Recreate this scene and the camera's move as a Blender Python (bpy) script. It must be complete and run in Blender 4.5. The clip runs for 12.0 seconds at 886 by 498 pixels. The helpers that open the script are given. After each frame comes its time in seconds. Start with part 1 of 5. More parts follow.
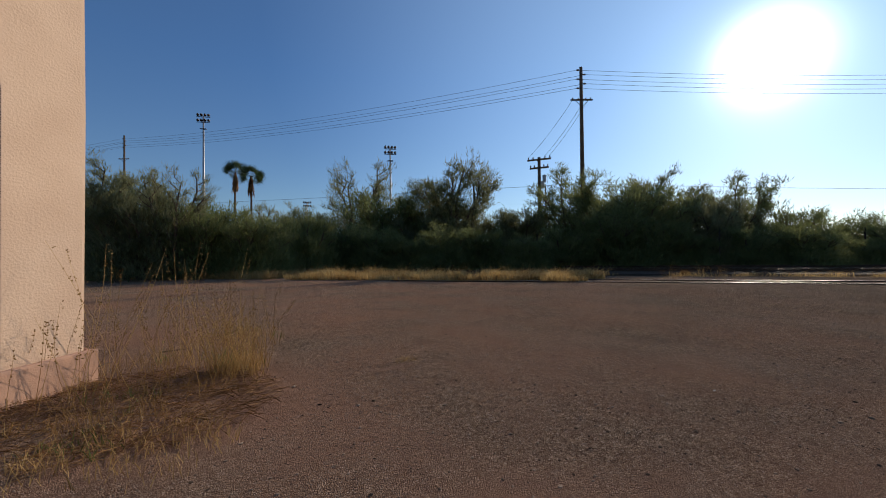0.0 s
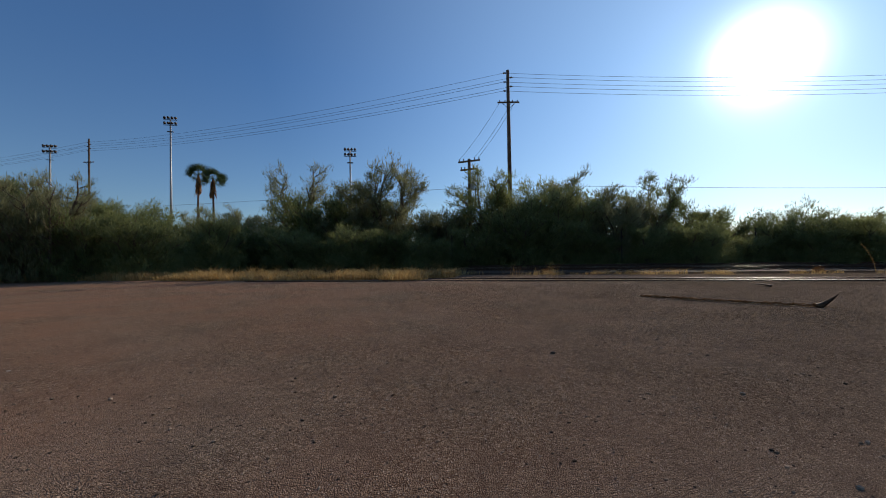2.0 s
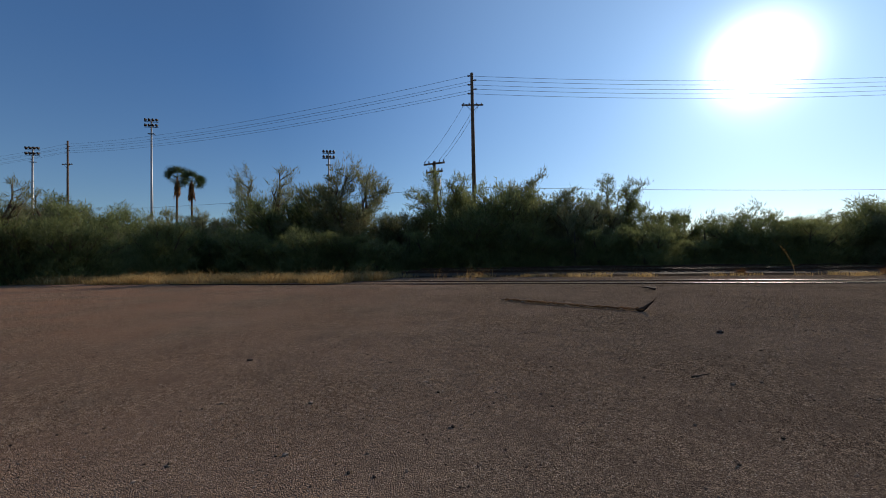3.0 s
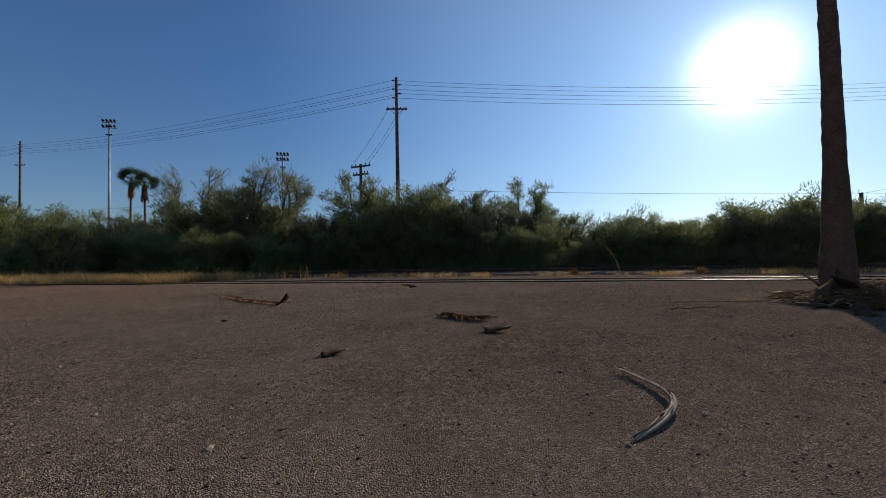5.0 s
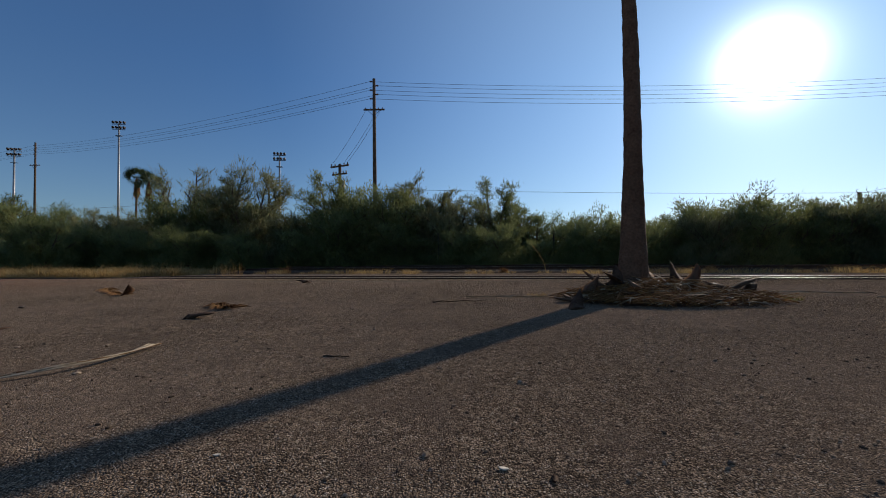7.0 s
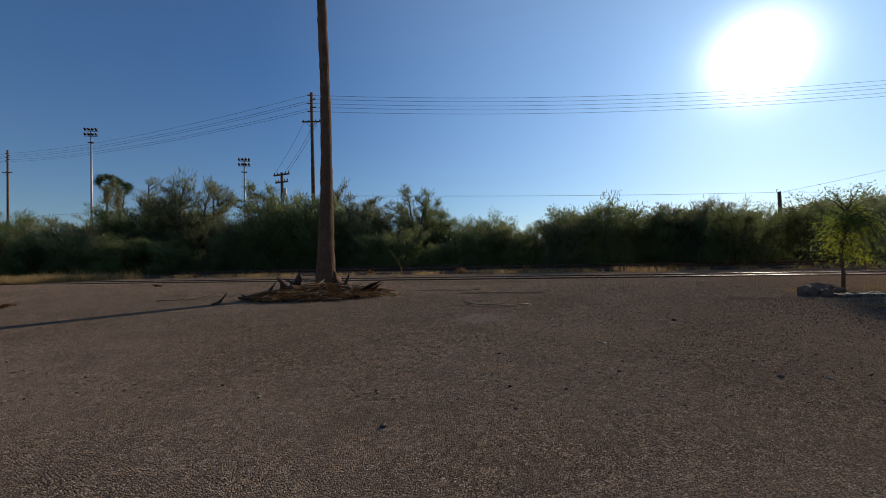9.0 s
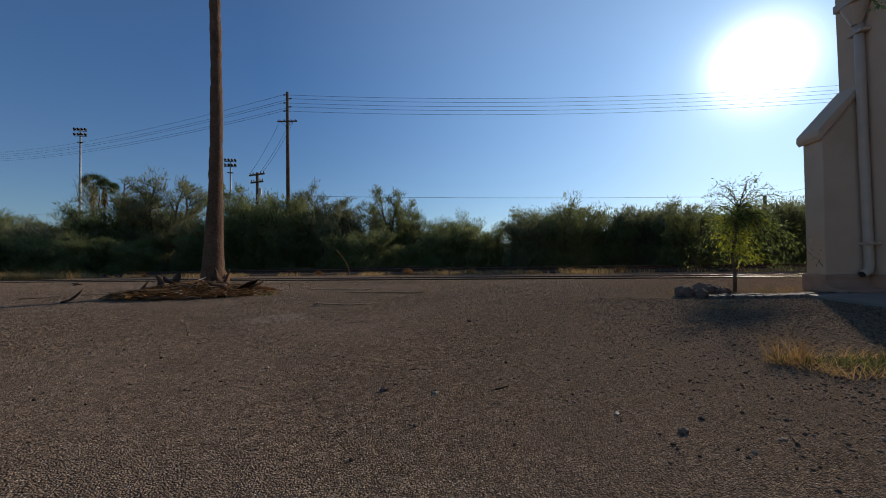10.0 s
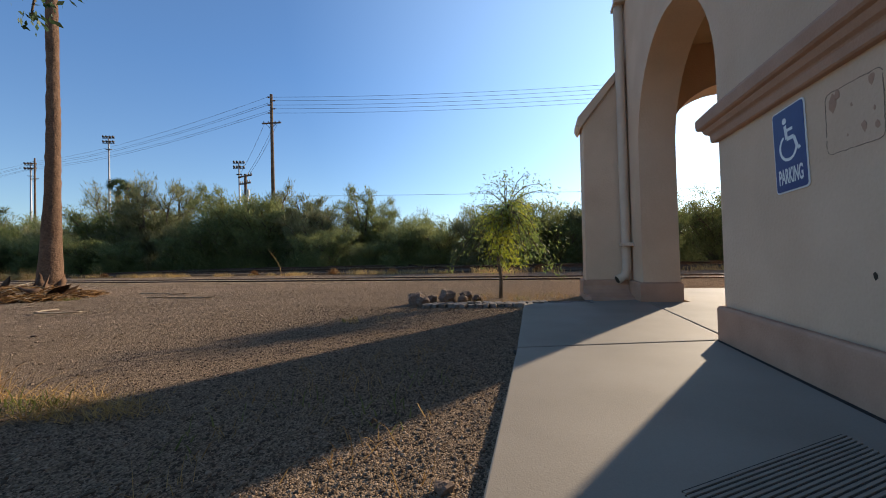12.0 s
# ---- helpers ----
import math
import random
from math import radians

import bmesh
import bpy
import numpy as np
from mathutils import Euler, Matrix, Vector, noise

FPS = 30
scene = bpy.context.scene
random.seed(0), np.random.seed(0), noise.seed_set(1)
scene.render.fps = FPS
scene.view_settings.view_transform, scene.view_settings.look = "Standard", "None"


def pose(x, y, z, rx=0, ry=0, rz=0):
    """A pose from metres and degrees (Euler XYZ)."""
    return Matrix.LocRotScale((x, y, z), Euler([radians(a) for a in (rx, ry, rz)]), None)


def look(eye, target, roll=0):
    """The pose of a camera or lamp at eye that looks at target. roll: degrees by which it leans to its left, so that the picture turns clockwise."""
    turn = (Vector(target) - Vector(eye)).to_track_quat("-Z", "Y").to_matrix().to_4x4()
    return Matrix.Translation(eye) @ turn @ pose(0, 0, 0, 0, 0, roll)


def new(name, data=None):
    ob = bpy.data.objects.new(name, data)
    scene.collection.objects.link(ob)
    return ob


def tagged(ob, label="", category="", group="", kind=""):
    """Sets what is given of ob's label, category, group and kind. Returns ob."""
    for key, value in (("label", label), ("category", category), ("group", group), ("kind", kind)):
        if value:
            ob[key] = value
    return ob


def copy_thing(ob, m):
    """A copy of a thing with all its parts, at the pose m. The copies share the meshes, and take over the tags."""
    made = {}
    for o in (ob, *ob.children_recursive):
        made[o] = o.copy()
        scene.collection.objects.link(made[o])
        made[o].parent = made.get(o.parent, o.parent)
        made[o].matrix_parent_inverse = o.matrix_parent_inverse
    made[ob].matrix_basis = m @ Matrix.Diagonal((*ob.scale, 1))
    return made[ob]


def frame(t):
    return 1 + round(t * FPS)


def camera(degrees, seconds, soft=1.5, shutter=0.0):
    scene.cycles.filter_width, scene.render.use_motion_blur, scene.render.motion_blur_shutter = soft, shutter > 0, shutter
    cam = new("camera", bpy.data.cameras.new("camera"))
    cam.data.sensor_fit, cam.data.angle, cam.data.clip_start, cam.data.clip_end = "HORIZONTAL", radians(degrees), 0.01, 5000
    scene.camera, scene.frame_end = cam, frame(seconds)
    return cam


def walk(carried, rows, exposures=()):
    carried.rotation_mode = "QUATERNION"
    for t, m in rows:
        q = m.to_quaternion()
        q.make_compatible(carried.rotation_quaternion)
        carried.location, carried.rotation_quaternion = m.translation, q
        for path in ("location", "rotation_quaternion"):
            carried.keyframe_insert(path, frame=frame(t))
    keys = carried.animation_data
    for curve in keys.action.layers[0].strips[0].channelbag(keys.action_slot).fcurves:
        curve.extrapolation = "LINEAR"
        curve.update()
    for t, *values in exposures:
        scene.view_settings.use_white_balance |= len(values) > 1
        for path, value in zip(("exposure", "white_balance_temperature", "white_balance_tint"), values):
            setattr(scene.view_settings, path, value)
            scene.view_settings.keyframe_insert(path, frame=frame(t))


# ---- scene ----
cam = camera(99.0, 12.0, soft=1.0)
PATH = [
    (0, (-0.400, -2.306, 1.298), (-0.396, -0.307, 1.321), -0.6),
    (0.5, (1.279, -2.434, 1.258), (1.296, -0.434, 1.283), -0.5),
    (1, (3.011, -2.580, 1.223), (3.027, -0.580, 1.246), -0.8),
    (1.5, (4.830, -2.737, 1.190), (4.844, -0.737, 1.216), -0.8),
    (2, (6.710, -2.885, 1.165), (6.728, -0.886, 1.193), -1.0),
    (2.5, (8.444, -2.849, 1.157), (8.471, -0.849, 1.191), -1.0),
    (3, (10.165, -2.899, 1.151), (10.199, -0.900, 1.189), -1.1),
    (5, (17.359, -3.697, 0.916), (17.438, -1.699, 0.966), -1.1),
    (5.5, (18.516, -3.558, 0.824), (18.588, -1.560, 0.878), -0.9),
    (6, (19.485, -3.640, 0.766), (19.536, -1.641, 0.823), -0.5),
    (6.5, (20.457, -3.821, 0.755), (20.483, -1.822, 0.809), -0.4),
    (7, (21.530, -4.265, 0.782), (21.534, -2.265, 0.829), -0.7),
    (9, (28.646, -7.432, 0.981), (28.673, -5.433, 1.017), -1.5),
    (9.5, (30.169, -7.112, 0.854), (30.207, -5.113, 0.905), -1.3),
    (10, (31.538, -6.873, 0.778), (31.561, -4.874, 0.831), -1.1),
    (10.5, (32.746, -6.751, 0.763), (32.721, -4.751, 0.811), -0.9),
    (11, (34.014, -6.720, 0.786), (33.942, -4.721, 0.828), -0.9),
    (11.5, (35.490, -6.577, 0.808), (35.376, -4.581, 0.840), -1.1),
    (12, (37.007, -6.330, 0.817), (36.877, -4.335, 0.853), -1.6),
]
walk(cam, [(t, look(eye, target, roll)) for t, eye, target, roll in PATH],
     exposures=[(0, 0.14, 6700, 13), (2.5, 0.08, 6550, 12), (9.0, -0.03, 6550, 12), (10.0, -0.03, 6550, 12), (10.5, 0.1, 6650, 12), (11.0, 0.36, 6850, 12), (11.5, 0.78, 7100, 13), (12.0, 1.08, 7250, 13)])

# ---- light ----
SUN_AZ, SUN_EL = 41.2, 21.1
world = bpy.data.worlds.new("world")
scene.world = world
world.use_nodes = True
wn = world.node_tree
sky = wn.nodes.new("ShaderNodeTexSky")
sky.sky_type = "NISHITA"
sky.sun_disc = False
sky.sun_elevation, sky.sun_rotation = radians(SUN_EL), radians(SUN_AZ)
sky.altitude, sky.air_density, sky.dust_density, sky.ozone_density = 400, 1.0, 0.3, 3.0
hue = wn.nodes.new("ShaderNodeMix")
hue.data_type, hue.blend_type = "RGBA", "MULTIPLY"
hue.inputs[0].default_value = 1.0
sky_way = wn.nodes.new("ShaderNodeTexCoord")
sky_axes = wn.nodes.new("ShaderNodeSeparateXYZ")
wn.links.new(sky_way.outputs["Generated"], sky_axes.inputs[0])
height = wn.nodes.new("ShaderNodeMapRange")
height.inputs[1].default_value, height.inputs[2].default_value = 0.0, 0.42
wn.links.new(sky_axes.outputs[2], height.inputs[0])
air = wn.nodes.new("ShaderNodeMix")
air.data_type = "RGBA"
air.inputs[6].default_value, air.inputs[7].default_value = (0.84, 0.93, 1.0, 1), (0.50, 0.87, 1.20, 1)
wn.links.new(height.outputs[0], air.inputs[0])
wn.links.new(air.outputs[2], hue.inputs[7])
wn.links.new(sky.outputs[0], hue.inputs[6])
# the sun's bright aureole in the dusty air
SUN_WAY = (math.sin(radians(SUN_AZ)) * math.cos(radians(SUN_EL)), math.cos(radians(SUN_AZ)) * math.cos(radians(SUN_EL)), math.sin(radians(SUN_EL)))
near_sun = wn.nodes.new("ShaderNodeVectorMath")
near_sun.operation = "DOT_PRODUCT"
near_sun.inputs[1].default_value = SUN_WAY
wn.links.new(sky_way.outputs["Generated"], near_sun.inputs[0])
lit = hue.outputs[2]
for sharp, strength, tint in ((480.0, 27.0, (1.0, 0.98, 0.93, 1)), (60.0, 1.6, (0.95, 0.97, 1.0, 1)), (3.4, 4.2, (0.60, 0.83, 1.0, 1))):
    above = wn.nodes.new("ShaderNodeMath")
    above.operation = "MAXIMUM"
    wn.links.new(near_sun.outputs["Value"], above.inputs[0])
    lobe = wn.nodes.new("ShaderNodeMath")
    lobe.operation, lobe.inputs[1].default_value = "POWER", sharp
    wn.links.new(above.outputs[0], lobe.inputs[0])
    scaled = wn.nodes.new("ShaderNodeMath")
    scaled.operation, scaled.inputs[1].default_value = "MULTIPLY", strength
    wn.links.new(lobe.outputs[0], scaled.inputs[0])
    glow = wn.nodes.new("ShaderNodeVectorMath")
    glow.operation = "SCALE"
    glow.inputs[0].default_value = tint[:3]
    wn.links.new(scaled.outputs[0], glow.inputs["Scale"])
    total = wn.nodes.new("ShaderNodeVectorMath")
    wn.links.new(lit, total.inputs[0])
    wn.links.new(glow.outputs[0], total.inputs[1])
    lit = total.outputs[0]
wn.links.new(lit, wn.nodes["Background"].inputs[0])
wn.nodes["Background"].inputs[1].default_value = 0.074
sun = new("sun", bpy.data.lights.new("sun", "SUN"))
sun.data.energy, sun.data.angle, sun.data.color = 3.5, radians(1.0), (1.0, 0.90, 0.75)
sun.matrix_world = look((0, 0, 0), (-math.sin(radians(SUN_AZ)) * math.cos(radians(SUN_EL)),
                                    -math.cos(radians(SUN_AZ)) * math.cos(radians(SUN_EL)), -math.sin(radians(SUN_EL))))
scene.view_settings.exposure = 0.0


# ---- materials ----
def material(name, low, high, scale=8.0, rough=0.85, bump=0.3, bump_scale=60.0, metal=0.0, fine=0.25, translucent=0.0, distance=0.01, random_tone=0.0):
    """A procedural surface: broad stains between two colours, fine grain over them and a fine relief."""
    m = bpy.data.materials.new(name)
    m.use_nodes = True
    nt = m.node_tree
    bsdf = nt.nodes["Principled BSDF"]
    out = nt.nodes["Material Output"]
    co = nt.nodes.new("ShaderNodeTexCoord")
    n1 = nt.nodes.new("ShaderNodeTexNoise")
    n1.inputs["Scale"].default_value, n1.inputs["Detail"].default_value = scale, 6
    n2 = nt.nodes.new("ShaderNodeTexNoise")
    n2.inputs["Scale"].default_value, n2.inputs["Detail"].default_value = bump_scale, 4
    for n in (n1, n2):
        nt.links.new(co.outputs["Object"], n.inputs["Vector"])
    add = nt.nodes.new("ShaderNodeMix")
    add.inputs[0].default_value = fine
    nt.links.new(n1.outputs[0], add.inputs[2])
    nt.links.new(n2.outputs[0], add.inputs[3])
    value = add.outputs[0]
    if random_tone:
        info = nt.nodes.new("ShaderNodeObjectInfo")
        isl = nt.nodes.new("ShaderNodeNewGeometry")
        both = nt.nodes.new("ShaderNodeMath")
        both.operation = "ADD"
        nt.links.new(info.outputs["Random"], both.inputs[0])
        nt.links.new(isl.outputs["Random Per Island"], both.inputs[1])
        tone = nt.nodes.new("ShaderNodeMath")
        tone.operation = "MULTIPLY_ADD"
        tone.inputs[1].default_value, tone.inputs[2].default_value = random_tone, -random_tone
        nt.links.new(both.outputs[0], tone.inputs[0])
        plus = nt.nodes.new("ShaderNodeMath")
        nt.links.new(value, plus.inputs[0])
        nt.links.new(tone.outputs[0], plus.inputs[1])
        value = plus.outputs[0]
    ramp = nt.nodes.new("ShaderNodeValToRGB")
    ramp.color_ramp.elements[0].position, ramp.color_ramp.elements[1].position = 0.32, 0.68
    ramp.color_ramp.elements[0].color, ramp.color_ramp.elements[1].color = (*low, 1), (*high, 1)
    nt.links.new(value, ramp.inputs[0])
    nt.links.new(ramp.outputs[0], bsdf.inputs["Base Color"])
    bsdf.inputs["Roughness"].default_value, bsdf.inputs["Metallic"].default_value = rough, metal
    if rough >= 0.7:
        bsdf.inputs["Specular IOR Level"].default_value = 0.1
    if bump:
        b = nt.nodes.new("ShaderNodeBump")
        b.inputs["Strength"].default_value, b.inputs["Distance"].default_value = bump, distance
        nt.links.new(n2.outputs[0], b.inputs["Height"])
        nt.links.new(b.outputs[0], bsdf.inputs["Normal"])
    if translucent:
        tr = nt.nodes.new("ShaderNodeBsdfTranslucent")
        mix = nt.nodes.new("ShaderNodeMixShader")
        mix.inputs[0].default_value = translucent
        nt.links.new(ramp.outputs[0], tr.inputs[0])
        nt.links.new(bsdf.outputs[0], mix.inputs[1])
        nt.links.new(tr.outputs[0], mix.inputs[2])
        nt.links.new(mix.outputs[0], out.inputs["Surface"])
    return m


def ground_material():
    """Chip-seal paving with worn dusty patches; beyond its edge, bare desert earth; gravel round the building."""
    m = bpy.data.materials.new("ground")
    m.use_nodes = True
    nt = m.node_tree
    bsdf = nt.nodes["Principled BSDF"]
    co = nt.nodes.new("ShaderNodeTexCoord")

    def noise_at(scale, detail=5.0, rough=0.55):
        n = nt.nodes.new("ShaderNodeTexNoise")
        n.inputs["Scale"].default_value, n.inputs["Detail"].default_value, n.inputs["Roughness"].default_value = scale, detail, rough
        nt.links.new(co.outputs["Object"], n.inputs["Vector"])
        return n.outputs[0]

    def math_node(op, a, b):
        n = nt.nodes.new("ShaderNodeMath")
        n.operation = op
        for i, v in enumerate((a, b)):
            if isinstance(v, (int, float)):
                n.inputs[i].default_value = v
            else:
                nt.links.new(v, n.inputs[i])
        return n.outputs[0]

    def blend(f, a, b):
        n = nt.nodes.new("ShaderNodeMix")
        n.data_type = "RGBA"
        nt.links.new(f, n.inputs[0])
        for i, v in ((6, a), (7, b)):
            if isinstance(v, tuple):
                n.inputs[i].default_value = (*v, 1)
            else:
                nt.links.new(v, n.inputs[i])
        return n.outputs[2]

    def step(v, lo, hi):
        n = nt.nodes.new("ShaderNodeMapRange")
        n.inputs[1].default_value, n.inputs[2].default_value = lo, hi
        nt.links.new(v, n.inputs[0])
        return n.outputs[0]

    # the chips lie unevenly: their pattern is bent by a fine noise
    warp = nt.nodes.new("ShaderNodeTexNoise")
    warp.inputs["Scale"].default_value, warp.inputs["Detail"].default_value = 60, 3
    nt.links.new(co.outputs["Object"], warp.inputs["Vector"])
    bent = nt.nodes.new("ShaderNodeVectorMath")
    bent.operation = "MULTIPLY_ADD"
    bent.inputs[1].default_value = (0.010, 0.010, 0.010)
    nt.links.new(warp.outputs["Color"], bent.inputs[0])
    nt.links.new(co.outputs["Object"], bent.inputs[2])
    stones = nt.nodes.new("ShaderNodeTexVoronoi")
    stones.inputs["Scale"].default_value = 125
    nt.links.new(bent.outputs[0], stones.inputs["Vector"])
    chips = nt.nodes.new("ShaderNodeTexVoronoi")
    chips.inputs["Scale"].default_value = 30
    nt.links.new(bent.outputs[0], chips.inputs["Vector"])
    lump = nt.nodes.new("ShaderNodeSeparateColor")
    nt.links.new(chips.outputs["Color"], lump.inputs[0])
    tone = nt.nodes.new("ShaderNodeSeparateColor")
    nt.links.new(stones.outputs["Color"], tone.inputs[0])
    mixed = math_node("ADD", math_node("MULTIPLY", tone.outputs[0], 0.62), math_node("MULTIPLY", math_node("POWER", lump.outputs[1], 2.2), 0.45))
    chip = blend(mixed, (0.083, 0.057, 0.038), (0.625, 0.435, 0.283))
    # single pale and dark chips among the rest
    flecks = nt.nodes.new("ShaderNodeTexVoronoi")
    flecks.inputs["Scale"].default_value = 150
    nt.links.new(bent.outputs[0], flecks.inputs["Vector"])
    fleck = nt.nodes.new("ShaderNodeSeparateColor")
    nt.links.new(flecks.outputs["Color"], fleck.inputs[0])
    chip = blend(math_node("MULTIPLY", step(fleck.outputs[0], 0.90, 0.93), 0.8), chip, (0.80, 0.64, 0.48))
    chip = blend(math_node("MULTIPLY", step(fleck.outputs[1], 0.80, 0.84), 0.75), chip, (0.030, 0.020, 0.014))
    # dark gaps between chips: binder tone with crevice shade painted in
    binder_gap_shade = step(stones.outputs["Distance"], 0.50, 0.72)
    grit = blend(binder_gap_shade, chip, (0.058, 0.040, 0.029))
    dust = blend(math_node("MULTIPLY", step(noise_at(0.35, 7), 0.42, 0.66), 0.5), grit, (0.33, 0.232, 0.162))
    worn = blend(math_node("MULTIPLY", step(noise_at(1.7, 6), 0.48, 0.68), 0.55), dust, (0.18, 0.126, 0.09))
    xyz = nt.nodes.new("ShaderNodeSeparateXYZ")
    nt.links.new(co.outputs["Object"], xyz.inputs[0])
    west = math_node("MULTIPLY", step(noise_at(0.45, 5), 0.30, 0.62), step(math_node("MULTIPLY", xyz.outputs[0], -1.0), -13.0, 2.0))
    red = blend(math_node("MULTIPLY", west, 0.7), worn, (0.37, 0.19, 0.115))
    # one pale dusty spot beside the palm's litter
    spot = nt.nodes.new("ShaderNodeVectorMath")
    spot.operation = "DISTANCE"
    nt.links.new(co.outputs["Object"], spot.inputs[0])
    spot.inputs[1].default_value = (29.28, -1.55, 0.0)
    near_spot = math_node("ADD", spot.outputs["Value"], math_node("MULTIPLY", noise_at(3.0, 5), 0.6))
    red = blend(math_node("MULTIPLY", step(math_node("MULTIPLY", near_spot, -1.0), -0.78, -0.62), 0.5), red, (0.37, 0.28, 0.21))
    pale = blend(math_node("MULTIPLY", step(noise_at(5.5, 6, 0.7), 0.60, 0.74), 0.45), red, (0.33, 0.245, 0.187))
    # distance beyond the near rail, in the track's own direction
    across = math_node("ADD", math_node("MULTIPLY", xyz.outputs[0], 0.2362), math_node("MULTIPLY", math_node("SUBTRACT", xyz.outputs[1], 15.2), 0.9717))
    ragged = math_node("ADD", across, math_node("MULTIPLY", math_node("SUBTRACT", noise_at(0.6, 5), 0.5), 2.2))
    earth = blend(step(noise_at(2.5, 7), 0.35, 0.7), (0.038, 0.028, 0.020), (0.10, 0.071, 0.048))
    along = math_node("SUBTRACT", math_node("MULTIPLY", xyz.outputs[0], 0.983), math_node("MULTIPLY", math_node("SUBTRACT", xyz.outputs[1], 13.0), 0.182))
    by_walk = math_node("ADD", along, math_node("MULTIPLY", math_node("SUBTRACT", noise_at(0.5, 5), 0.5), 5.0))
    gravel = blend(tone.outputs[1], (0.075, 0.052, 0.036), (0.43, 0.305, 0.205))
    lot = blend(step(by_walk, 33.0, 38.5), pale, gravel)
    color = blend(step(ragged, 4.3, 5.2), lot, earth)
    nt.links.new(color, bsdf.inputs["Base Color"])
    bsdf.inputs["Roughness"].default_value = 0.95
    bsdf.inputs["Diffuse Roughness"].default_value = 0.32
    bsdf.inputs["Specular IOR Level"].default_value = 0.0
    h = math_node("ADD", math_node("MULTIPLY", stones.outputs["Distance"], -0.45), math_node("MULTIPLY", noise_at(75, 3, 0.65), 0.3))
    h = math_node("ADD", h, math_node("MULTIPLY", noise_at(24, 3, 0.6), 0.45))
    h = math_node("ADD", h, math_node("MULTIPLY", noise_at(5, 4, 0.6), 1.2))
    b = nt.nodes.new("ShaderNodeBump")
    b.inputs["Strength"].default_value, b.inputs["Distance"].default_value = 1.0, 0.03
    nt.links.new(h, b.inputs["Height"])
    nt.links.new(b.outputs[0], bsdf.inputs["Normal"])
    return m


